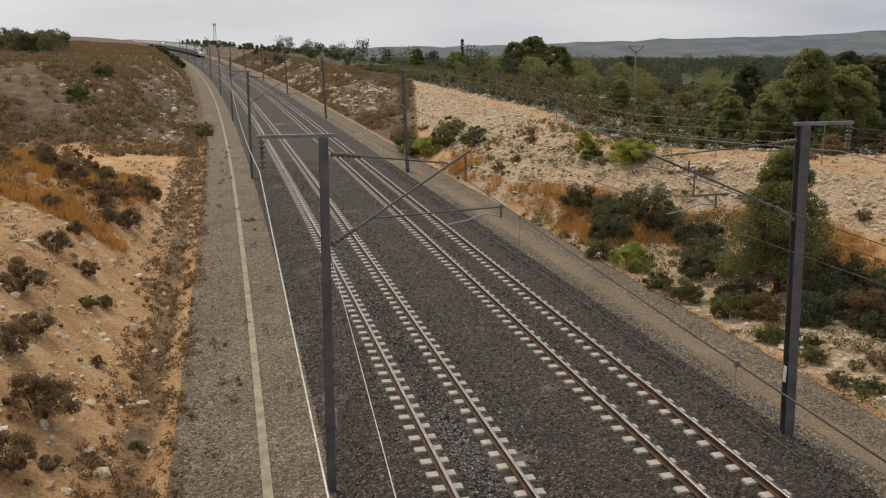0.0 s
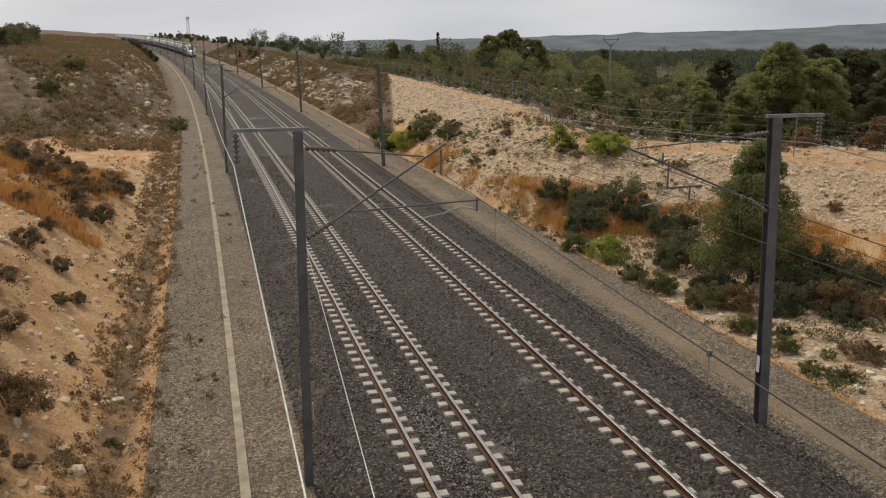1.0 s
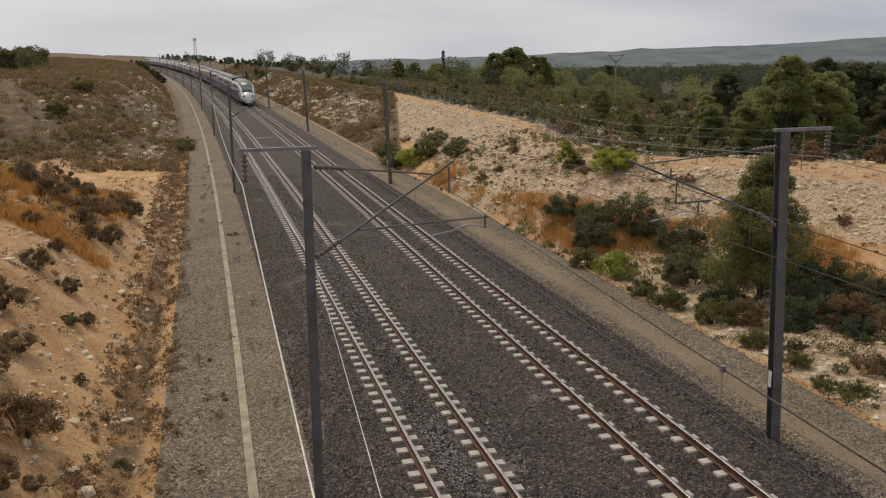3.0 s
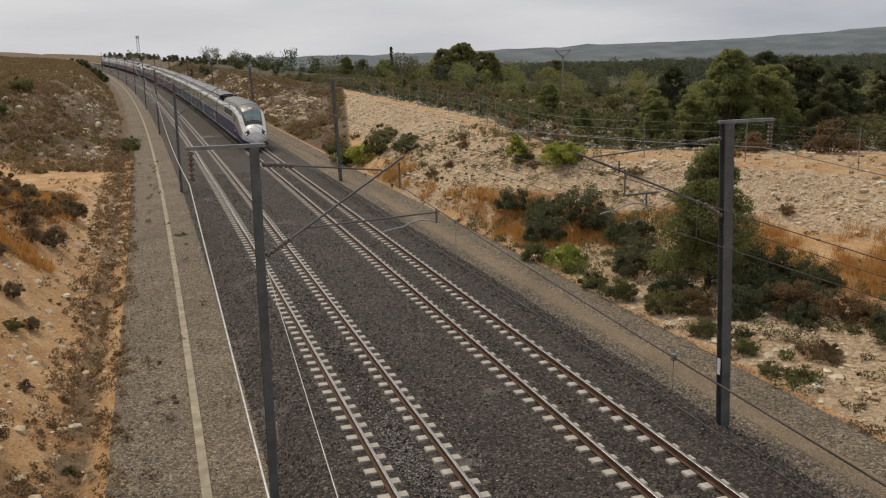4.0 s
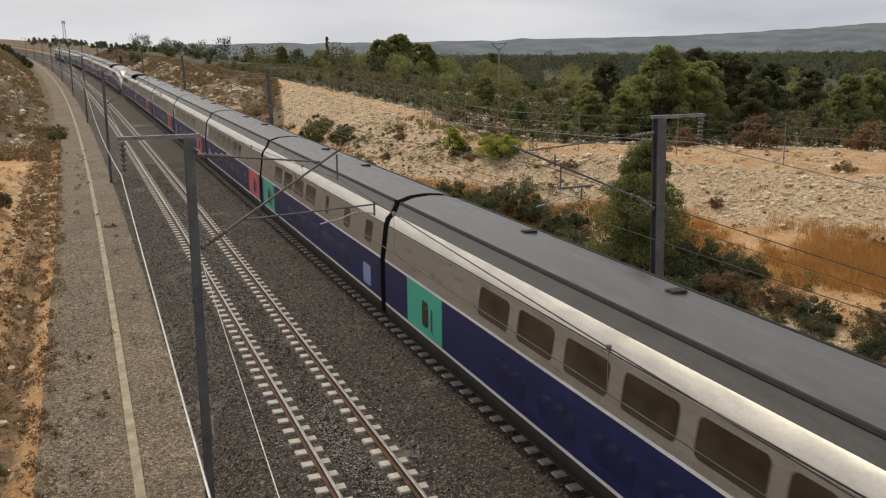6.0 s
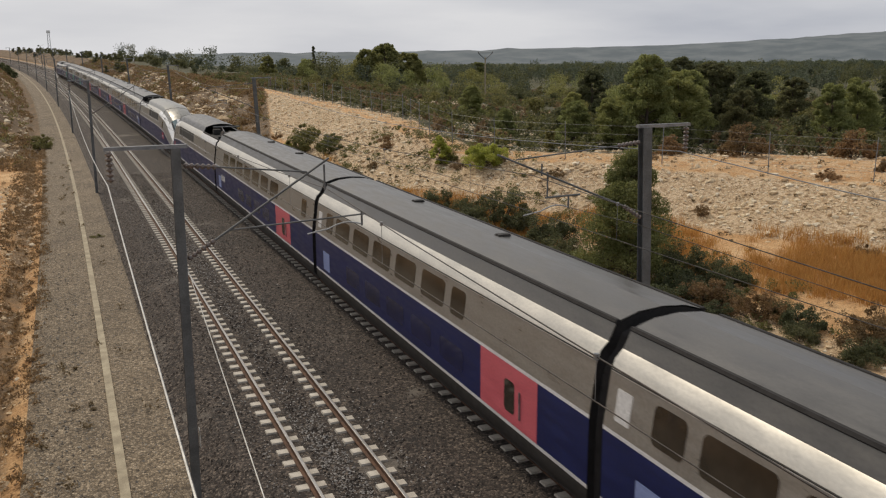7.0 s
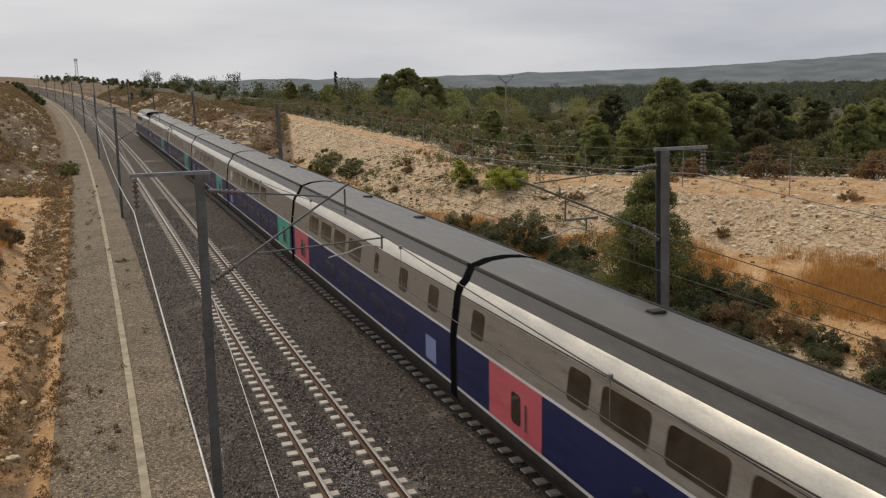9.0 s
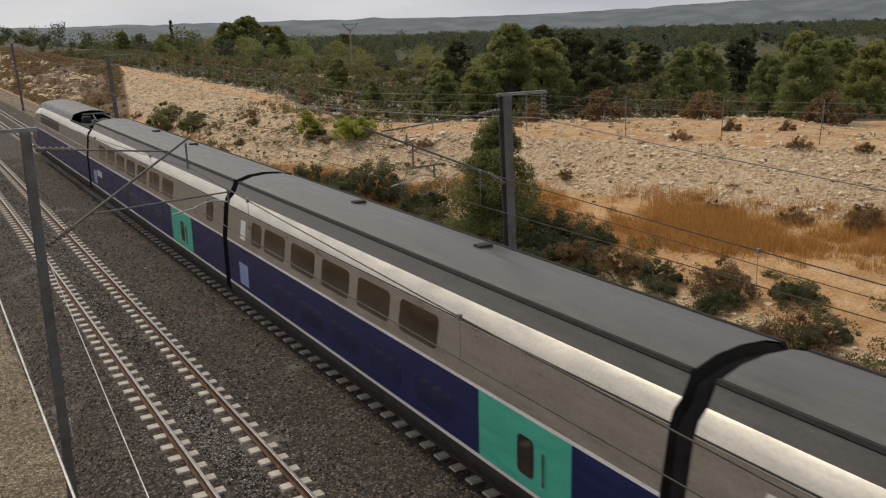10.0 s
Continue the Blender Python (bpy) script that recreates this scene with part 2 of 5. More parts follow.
def soil_at(x, y):
    """Weights of rubble, dry scrub and woodland floor."""
    u = x - mid_x(min(max(y, 0), 900))
    if u > 0:
        c = lerp_table(CREST, y)
        turn = 74 + 4.5 * max(0.0, u - 8)          # here the stony bank gives way to the brown cutting
        rubble = smooth(c - 6.5, c - 5.0, u) * (1 - smooth(c - 0.5, c + 0.6, u)) * (1 - smooth(turn - 3, turn + 3, y))
        rubble = max(rubble, 0.7 * smooth(8.2, 9, u) * (1 - smooth(13, 16, u)) * (1 - smooth(60, 80, y)))
        rubble = max(rubble, 0.42 * smooth(c - 0.5, c + 1, u))
        brown = smooth(turn - 3, turn + 4, y) * smooth(8.3, 8.9, u) * (1 - smooth(c + 1, c + 3, u))
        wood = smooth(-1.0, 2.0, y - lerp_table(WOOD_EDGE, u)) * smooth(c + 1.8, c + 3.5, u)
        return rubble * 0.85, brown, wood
    v = -u
    ditch = 0.5 * smooth(8.7, 9.1, v) * (1 - smooth(9.9, 10.6, v))
    brown = max(ditch, smooth(86, 100, y) * smooth(8.2, 8.8, v), 0.3 * smooth(16, 20, v))
    rubble = 0.35 * smooth(9.5, 11, v) * smooth(90, 110, y) * (1 - smooth(20, 26, v))
    return rubble, brown, smooth(60, 90, v)


def build_ground():
    nx = len(GX)
    verts, faces = [], []
    for y in GY:
        sh = mid_x(min(max(y, 0), 700))
        for gx in GX:
            x = gx + sh
            verts.append((x, y, ground_z(x, y)))
    for j in range(len(GY) - 1):
        for i in range(nx - 1):
            a = j * nx + i
            faces.append((a, a + 1, a + nx + 1, a + nx))
    m, n, l, b = material("ground_earth", 0.95)
    big, mid, fine = noise_node(n, l, 0.09, 6), noise_node(n, l, 0.8, 6), noise_node(n, l, 11.0, 9, rough=0.75)
    vor = n.new("ShaderNodeTexVoronoi")
    vor.inputs["Scale"].default_value = 7.5
    co = n.new("ShaderNodeTexCoord")
    l.new(co.outputs["Object"], vor.inputs["Vector"])
    att = n.new("ShaderNodeAttribute")
    att.attribute_name = "soil"
    sep = n.new("ShaderNodeSeparateColor")
    l.new(att.outputs["Color"], sep.inputs["Color"])
    earth = ramp_node(n, l, mid.outputs["Fac"], [(0.3, (0.36, 0.195, 0.08)), (0.5, (0.5, 0.3, 0.135)), (0.72, (0.62, 0.43, 0.24))])
    rock = ramp_node(n, l, vor.outputs["Color"], [(0.1, (0.34, 0.235, 0.14)), (0.5, (0.48, 0.355, 0.22)), (0.9, (0.58, 0.46, 0.32))])
    scrub = ramp_node(n, l, mid.outputs["Fac"], [(0.35, (0.075, 0.052, 0.028)), (0.55, (0.15, 0.098, 0.052)), (0.75, (0.27, 0.185, 0.105))])
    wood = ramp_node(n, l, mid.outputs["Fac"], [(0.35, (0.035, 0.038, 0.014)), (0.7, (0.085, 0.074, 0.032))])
    st = ramp_node(n, l, fine.outputs["Fac"], [(0.36, (0.52, 0.48, 0.44)), (0.47, (0.98, 0.96, 0.94)), (0.64, (1.3, 1.3, 1.3))])

    def masked(sock, low, high):
        """A ground type's weight, broken up by noise at its rim."""
        a = n.new("ShaderNodeMath")
        a.operation = "MULTIPLY_ADD"
        l.new(mid.outputs["Fac"], a.inputs[0])
        a.inputs[1].default_value = 0.9
        l.new(sock, a.inputs[2])
        return ramp_node(n, l, a.outputs["Value"], [(low, (0, 0, 0)), (high, (1, 1, 1))]).outputs["Color"]

    col = mix_node(n, l, masked(sep.outputs["Red"], 0.75, 1.0), earth.outputs["Color"], rock.outputs["Color"]).outputs["Color"]
    col = mix_node(n, l, masked(sep.outputs["Green"], 0.75, 1.0), col, scrub.outputs["Color"]).outputs["Color"]
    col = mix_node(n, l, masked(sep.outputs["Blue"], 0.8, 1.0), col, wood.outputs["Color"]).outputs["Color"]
    col = mix_node(n, l, 1.0, col, st.outputs["Color"], "MULTIPLY").outputs["Color"]
    l.new(col, b.inputs["Base Color"])
    bump_node(n, l, b, fine.outputs["Fac"], 0.9, 0.1)
    ob = raw("ground", verts, faces, m, smooth=True)
    lay = ob.data.color_attributes.new("soil", "FLOAT_COLOR", "POINT")
    for k, (x, y, z) in enumerate(verts):
        lay.data[k].color = (*soil_at(x, y), 1)
    return tagged(ob, "sandy ochre ground with dry scrub beside the railway line", "ground", kind="structure")


build_ground()

# ---- track bed ----
FAR = 620.0
BACK = -320.0
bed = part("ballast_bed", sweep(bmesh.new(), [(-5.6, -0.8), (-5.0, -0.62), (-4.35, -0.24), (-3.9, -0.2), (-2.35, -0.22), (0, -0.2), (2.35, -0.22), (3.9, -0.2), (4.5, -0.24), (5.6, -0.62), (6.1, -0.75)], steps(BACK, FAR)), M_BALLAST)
tagged(bed, "dark grey crushed stone ballast under two tracks", "track ballast", kind="structure")
pl = part("service_path", sweep(bmesh.new(), [(-8.7, -0.8), (-8.4, -0.7), (-7, -0.66), (-5.3, -0.66), (-5.0, -0.75)], steps(BACK, FAR)), M_PATH)
tagged(pl, "grey gravel service path along the ballast", "path", kind="structure")
pr = part("service_path", sweep(bmesh.new(), [(6.3, -0.65), (6.36, -0.575), (7.0, -0.56), (7.06, -0.62)], steps(BACK, FAR)), M_SAND)
tagged(pr, "narrow tan sandy path beside the ballast", "path", kind="structure")
pr = part("gravel_verge", sweep(bmesh.new(), [(5.62, -0.8), (5.8, -0.64), (6.34, -0.585)], steps(BACK, FAR)), M_PATH)
tagged(pr, "grey gravel verge between ballast and sandy path", "gravel verge", kind="structure")
pr = part("gravel_verge", sweep(bmesh.new(), [(7.0, -0.66), (7.02, -0.585), (8.2, -0.56), (8.5, -0.62), (8.8, -0.8)], steps(BACK, FAR)), M_PATH)
tagged(pr, "grey gravel verge between sandy path and scrub", "gravel verge", kind="structure")
gut = part("cable_trough", sweep(bmesh.new(), [(-6.72, -0.7), (-6.72, -0.61), (-6.51, -0.61), (-6.51, -0.7)], steps(BACK, FAR), True), M_CONCRETE)
tagged(gut, "pale concrete cable trough lids along the gravel path", "cable trough", kind="structure")


def rail(u):
    prof = [(-0.075, -0.172), (0.075, -0.172), (0.075, -0.155), (0.012, -0.14), (0.01, -0.05), (0.036, -0.035), (0.036, -0.003), (-0.036, -0.003), (-0.036, -0.035), (-0.01, -0.05), (-0.012, -0.14), (-0.075, -0.155)]
    return sweep(bmesh.new(), [(u + a, z) for a, z in prof], steps(BACK, FAR, 3.0), True)


def rail_head(u):
    return sweep(bmesh.new(), [(u - 0.034, -0.003), (u - 0.028, 0.0), (u + 0.028, 0.0), (u + 0.034, -0.003)], steps(BACK, FAR, 3.0))


def sleeper_block_bm(bm, ox, oy, oz):
    for s in (-1, 1):
        c = s * 0.765
        bot = [(c - 0.33, -0.145), (c + 0.33, -0.145), (c + 0.33, 0.145), (c - 0.33, 0.145)]
        top = [(c - 0.3, -0.11), (c + 0.3, -0.11), (c + 0.3, 0.11), (c - 0.3, 0.11)]
        lo = [bm.verts.new((ox + x, oy + y, oz - 0.1)) for x, y in bot]
        hi = [bm.verts.new((ox + x, oy + y, oz + 0.03)) for x, y in top]
        bm.faces.new(hi)
        for k in range(4):
            bm.faces.new((lo[k], lo[(k + 1) % 4], hi[(k + 1) % 4], hi[k]))


def build_track(u):
    tr = new("railway_track")
    tagged(tr, "railway track with rusty rails on pale concrete twin-block sleepers", "railway track", kind="structure")
    for s in (-0.752, 0.752):
        r = part("rail", rail(u + s), M_RUST, tr)
        part("rail_head", rail_head(u + s), M_RAIL_TOP, r, "polished running surface")
    bm = bmesh.new()
    sleeper_block_bm(bm, 0, 0, -0.2)
    me = bpy.data.meshes.new("sleeper")
    bm.to_mesh(me)
    bm.free()
    me.materials.append(M_SLEEPER)
    y = 16.0
    while y < 130:
        ob = new("sleeper", me)
        ob.parent = tr
        ob.location = on_line(u, y)
        ob.rotation_euler = (0, 0, (y - CURVE_AT) / RADIUS)
        y += 0.6
    bm = bmesh.new()
    for y in [16.0 - 0.6 * k for k in range(1, 60)] + [130 + 0.6 * k for k in range(0, 350)]:
        p = on_line(u, y)
        sleeper_block_bm(bm, p.x, p.y, p.z - 0.2)
    tagged(part("far_sleepers", bm, M_SLEEPER, tr), kind="stuff")
    return tr


for side in (-1, 1):
    build_track(side * SPACING / 2)

# ---- overhead line ----
SPAN, MAST_Y = 46.3, 22.75


def disc_string(bm, x, y, z0, z1, r, n):
    """A string of n insulator discs from z0 to z1."""
    pts, rr = [], []
    for k in range(n):
        for f, q in ((0.0, 0.35), (0.3, 1.0), (0.6, 1.0), (0.9, 0.35)):
            pts.append((x, y, z0 + (z1 - z0) * (k + f) / n))
            rr.append(r * q)
    return tube(bm, pts, rr, 8)


def lying_string(bm, a, b, r, n):
    a, b = Vector(a), Vector(b)
    pts, rr = [], []
    for k in range(n):
        for f, q in ((0.0, 0.4), (0.3, 1.0), (0.6, 1.0), (0.9, 0.4)):
            pts.append(a.lerp(b, (k + f) / n))
            rr.append(r * q)
    return tube(bm, pts, rr, 8)


def build_mast(s, lean, wide):
    """A mast at the local origin, rail height at z 0; s is +1 where the track lies to its right."""
    m = new("catenary_mast")
    tagged(m, "grey steel catenary mast with cantilever and feeder arm", "catenary mast", "catenary masts")
    top = 6.75
    bm = bmesh.new()
    # one rolled H section
    h, f, w = wide, wide * 0.16, 0.012
    ring = [(-h, -h), (h, -h), (h, -h + f), (w, -h + f), (w, h - f), (h, h - f), (h, h), (-h, h), (-h, h - f), (-w, h - f), (-w, -h + f), (-h, -h + f)]
    lo, hi = [[bm.verts.new((x, y, z)) for x, y in ring] for z in (-1.0, top)]
    for k in range(12):
        bm.faces.new((lo[k], lo[(k + 1) % 12], hi[(k + 1) % 12], hi[k]))
    bm.faces.new(hi)
    for v in bm.verts:
        v.co.x += lean * (v.co.z + 0.75) / 7.5
    part("post", bm, M_STEEL, m)
    xt = lean
    part("foundation", box(bmesh.new(), -0.32, 0.32, -0.32, 0.32, -1.3, -0.72, 0.03), M_CONCRETE, m, "grey concrete foundation")
    bm = bmesh.new()
    box(bm, min(xt - s * 1.25, xt + s * 0.22), max(xt - s * 1.25, xt + s * 0.22), -0.05, 0.05, top, top + 0.07)
    part("feeder_arm", bm, M_GALV, m, "galvanised steel arm")
    bm = disc_string(bmesh.new(), xt - s * 1.17, 0, top - 0.02, top - 0.58, 0.065, 6)
    part("insulator", bm, M_INSUL, m)
    # cantilever: stay, strut, registration tube and curved steady arm
    tip = 2.9 if s > 0 else -4.0
    part("stay_tube", tube(bmesh.new(), [(xt * 0.9 + s * 0.75, 0, 6.36), (tip - s * 0.35, 0, 6.17)], 0.017), M_STEEL, m)
    part("insulator", lying_string(bmesh.new(), (xt + s * 0.13, 0, 6.42), (xt + s * 0.75, 0, 6.36), 0.055, 6), M_INSUL, m)
    part("strut_tube", tube(bmesh.new(), [(xt * 0.6 + s * 0.65, 0, 4.95), (tip + s * 0.1, 0, 6.42 if s > 0 else 6.3)], 0.024), M_STEEL, m)
    part("insulator", lying_string(bmesh.new(), (xt * 0.6 + s * 0.12, 0, 4.62), (xt * 0.6 + s * 0.65, 0, 4.95), 0.055, 6), M_INSUL, m)
    if s > 0:
        part("registration_tube", tube(bmesh.new(), [(0.95, 0, 5.12), (3.75, 0, 5.24)], 0.018), M_STEEL, m)
        x0 = 3.66
    else:
        part("hanger", tube(bmesh.new(), [(-2.85, 0, 5.86), (-2.85, 0, 5.26)], 0.02), M_STEEL, m)
        part("registration_tube", tube(bmesh.new(), [(-2.9, 0, 5.28), (-2.0, 0, 5.3)], 0.024), M_STEEL, m)
        x0 = -2.3
    part("drop_bracket", tube(bmesh.new(), [(x0, 0, 5.3), (x0, 0, 5.0)], 0.022), M_STEEL, m)
    arm = [(x0 - 1.15 * k / 8, 0, 5.03 + 0.075 * math.sin(math.pi * min(1, k / 5)) - 0.12 * (k / 8) ** 2) for k in range(9)]
    part("steady_arm", tube(bmesh.new(), arm, 0.016, 6), M_ALU, m, "pale curved steady arm")
    part("messenger_clamp", tube(bmesh.new(), [(tip if s > 0 else -3.0, 0, 6.3 if s > 0 else 6.05), (tip if s > 0 else -3.0, 0, 5.78)], 0.02, 6), M_STEEL, m)
    bm = box(bmesh.new(), 0.127 * s - 0.004 + xt * 0.25, 0.127 * s + 0.004 + xt * 0.25, -0.06, 0.06, 0.75, 1.15)
    part("sign_plate", bm, M_SIGN, m, "small white plate")
    return m


M_SIGN = plain("white_plate", (0.6, 0.6, 0.6), (0.75, 0.75, 0.73), 3, 0.6, bump=0)
MASTS = {-1: (-5.3, 0.06, 0.085), 1: (5.57, -0.28, 0.115)}
for side, (u, lean, wide) in MASTS.items():
    first = None
    for k in [0, 1, 2, 3, 4, 5, 6, 7, 8, -1, -2]:
        y = MAST_Y + SPAN * k
        p = on_line(u + (0.4 if side > 0 and k else 0.0), y)
        m4 = pose(p.x, p.y, p.z, 0, 0, math.degrees((max(0, y - CURVE_AT)) / RADIUS))
        if first is None:
            first = build_mast(-side, lean, wide)
            first.matrix_basis = m4
        else:
            copy_thing(first, m4)


def span_wire(bm, u, z_top, sag, r, k0=-1, k1=8, n=10, swing=0.0):
    """One wire over many spans; swing moves it sideways in the span before the first mast."""
    pts = []
    for k in range(k0, k1):
        for i in range(n):
            f = i / n
            y = MAST_Y + SPAN * (k + f)
            out = swing * max(0.0, (MAST_Y - y) / SPAN)
            hang = sag * (0.15 if swing and k < 0 else 1.0)
            pts.append(on_line(u + out, y, z_top - 4 * hang * f * (1 - f)))
    tube(bm, pts, r, 5)
    return bm


def wires(name, label, u, z, sag, r, mat, swing=0.0):
    return tagged(part(name, span_wire(bmesh.new(), u, z, sag, r, swing=swing), mat), label, "overhead wire")


for side in (-1, 1):
    u = side * SPACING / 2
    cat = new("overhead_line")
    tagged(cat, "dark messenger and contact wires joined by thin droppers", "overhead line")
    part("messenger_wire", span_wire(bmesh.new(), u, 5.8, 0.53, 0.0095), M_WIRE, cat)
    part("contact_wire", span_wire(bmesh.new(), u, 4.98, 0.02, 0.008), M_WIRE, cat)
    for k in range(-1, 4):
        for i in range(1, 8):
            f = (i - 0.5) / 7
            y = MAST_Y + SPAN * (k + f)
            hi, lo = on_line(u, y, 5.8 - 4 * 0.53 * f * (1 - f)), on_line(u, y, 4.98)
            bm = tube(bmesh.new(), [hi, lo], 0.0045, 5)
            bm = tube(bm, [hi + Vector((0, 0, 0.035)), hi - Vector((0, 0, 0.03))], 0.03, 6)
            part("dropper", bm, M_GALV, cat)
wires("feeder_wire", "bright aluminium feeder wire hung below the mast arms", -6.47, 6.12, 0.75, 0.011, M_ALU)
wires("feeder_wire", "bright aluminium feeder wire hung below the mast arms", 6.3, 6.15, 0.75, 0.012, M_GALV)
wires("earth_wire", "thin bright earth wire clamped to the masts", -5.17, 4.45, 0.35, 0.0075, M_ALU, -2.4)
wires("earth_wire", "thin dark earth wire clamped to the masts", 5.1, 4.5, 0.35, 0.008, M_WIRE)


# ---- train ----
def paint(name, lo, hi, rough, metal=0.0, streak=0.25):
    """Vehicle paint with road dirt in long streaks."""
    m, n, l, b = material(name, rough, metal)
    co, mp = n.new("ShaderNodeTexCoord"), n.new("ShaderNodeMapping")
    mp.inputs["Scale"].default_value = (3.0, 0.5, 3.0)
    l.new(co.outputs["Object"], mp.inputs["Vector"])
    t = n.new("ShaderNodeTexNoise")
    t.inputs["Scale"].default_value, t.inputs["Detail"].default_value = 2.0, 6.0
    l.new(mp.outputs["Vector"], t.inputs["Vector"])
    r = ramp_node(n, l, t.outputs["Fac"], [(0.3, lo), (0.7, hi)])
    f = noise_node(n, l, 22.0, 4.0)
    r2 = ramp_node(n, l, f.outputs["Fac"], [(0.3, (1 - streak, 1 - streak, 1 - streak)), (0.6, (1, 1, 1))])
    x = mix_node(n, l, 1.0, r.outputs["Color"], r2.outputs["Color"], "MULTIPLY")
    l.new(x.outputs["Color"], b.inputs["Base Color"])
    rr = ramp_node(n, l, t.outputs["Fac"], [(0.3, (rough * 0.8,) * 3), (0.7, (min(1, rough * 1.3),) * 3)])
    l.new(rr.outputs["Color"], b.inputs["Roughness"])
    return m


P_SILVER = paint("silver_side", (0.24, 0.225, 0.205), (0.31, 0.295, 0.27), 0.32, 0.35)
P_ROOF = paint("roof_grey", (0.07, 0.067, 0.063), (0.106, 0.102, 0.096), 0.36, 0.0, 0.25)
P_ROOFPALE = paint("pale_roof", (0.19, 0.185, 0.168), (0.29, 0.282, 0.255), 0.32, 0.2, 0.3)
# paler than the side: sky sheen on the rounded shoulder, put into the paint
P_SHOULDER = paint("shoulder_sheen", (0.52, 0.495, 0.44), (0.66, 0.63, 0.565), 0.36, 0.5, 0.2)
P_BLUE = paint("dark_blue", (0.006, 0.011, 0.066), (0.009, 0.017, 0.098), 0.36, 0.0)
P_WHITE = paint("white_line", (0.55, 0.55, 0.56), (0.68, 0.68, 0.69), 0.4)
P_NOSE = paint("nose_silver", (0.64, 0.63, 0.61), (0.74, 0.73, 0.71), 0.3, 0.1, 0.08)
# tone between side and hood: light rising towards the nose, put into the paint
P_CHEEK = paint("cheek_light_step", (0.44, 0.43, 0.41), (0.52, 0.51, 0.49), 0.32, 0.2, 0.12)
P_NOSEWHITE = paint("nose_white", (0.74, 0.74, 0.74), (0.84, 0.84, 0.84), 0.3, 0.0, 0.12)
P_DARK = plain("underframe_black", (0.012, 0.011, 0.01), (0.03, 0.027, 0.025), 4, 0.8)
P_RUBBER = plain("bellows_rubber", (0.01, 0.009, 0.009), (0.022, 0.02, 0.02), 6, 0.9)
P_TEAL = paint("teal_door", (0.05, 0.36, 0.27), (0.07, 0.43, 0.33), 0.4)
P_PINK = paint("pink_door", (0.52, 0.1, 0.13), (0.6, 0.13, 0.16), 0.4)
P_STICKER = paint("pale_blue_panel", (0.2, 0.26, 0.5), (0.26, 0.32, 0.56), 0.4)
P_GRILLE = plain("vent_grille_white", (0.5, 0.5, 0.5), (0.65, 0.65, 0.65), 12, 0.5)
P_RED = paint("magenta_mark", (0.4, 0.02, 0.06), (0.5, 0.04, 0.09), 0.4)


def glass_mat(name, col, rough):
    m, n, l, b = material(name, rough)
    r = ramp_node(n, l, noise_node(n, l, 1.3, 3.0).outputs["Fac"], [(0.3, tuple(c * 0.6 for c in col)), (0.7, tuple(c * 1.5 for c in col))])
    l.new(r.outputs["Color"], b.inputs["Base Color"])
    b.inputs["IOR"].default_value = 1.52
    return m


P_GLASS = glass_mat("tinted_glass", (0.03, 0.024, 0.018), 0.08)
P_GLASSBLUE = glass_mat("lower_glass", (0.009, 0.012, 0.055), 0.12)
# light teal-grey base stands in for the sky reflected in the pane
P_SCREEN = glass_mat("windscreen_sky_glass", (0.1, 0.14, 0.15), 0.05)
P_MASK = plain("black_mask", (0.012, 0.012, 0.012), (0.02, 0.02, 0.02), 3, 0.15, bump=0)
P_LAMP, _n, _l, _b = material("lit_headlamp", 0.2)
_b.inputs["Base Color"].default_value = (0.8, 0.75, 0.6, 1)
_b.inputs["Emission Color"].default_value = (1.0, 0.86, 0.6, 1)
_b.inputs["Emission Strength"].default_value = 0.22
P_LAMPOFF = glass_mat("lamp_glass", (0.35, 0.34, 0.3), 0.1)

# half section of a double-deck car from the sill up to the roof's middle: out, up
HALF = [(1.30, 0.40), (1.44, 0.60), (1.448, 0.85), (1.45, 0.93), (1.45, 2.19), (1.445, 2.26), (1.381, 2.75), (1.32, 3.22), (1.25, 3.42), (1.1, 3.57), (1.015, 3.74), (0.95, 3.88), (0.86, 3.92), (0.5, 4.03), (0.0, 4.07)]
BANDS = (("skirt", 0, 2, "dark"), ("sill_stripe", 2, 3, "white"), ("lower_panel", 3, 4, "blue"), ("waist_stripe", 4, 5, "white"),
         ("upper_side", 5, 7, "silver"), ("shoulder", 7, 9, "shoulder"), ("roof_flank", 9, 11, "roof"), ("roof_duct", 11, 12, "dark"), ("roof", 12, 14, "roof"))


def out_at(z):
    for (a, p), (b, q) in zip(HALF, HALF[1:]):
        if p <= z <= q:
            return a + (b - a) * (z - p) / (q - p)
    return 0.0


def band_mesh(i0, i1, side, y0, y1, ny=6):
    """A strip of the body between two heights of the section, with a rolled-in inner lip."""
    bm = bmesh.new()
    rows = []
    for j in range(ny + 1):
        y = y0 + (y1 - y0) * j / ny
        rows.append([bm.verts.new((side * HALF[i][0], y, HALF[i][1])) for i in range(i0, i1 + 1)])
    for a, b in zip(rows, rows[1:]):
        for k in range(len(a) - 1):
            bm.faces.new((a[k], a[k + 1], b[k + 1], b[k]))
    return bm


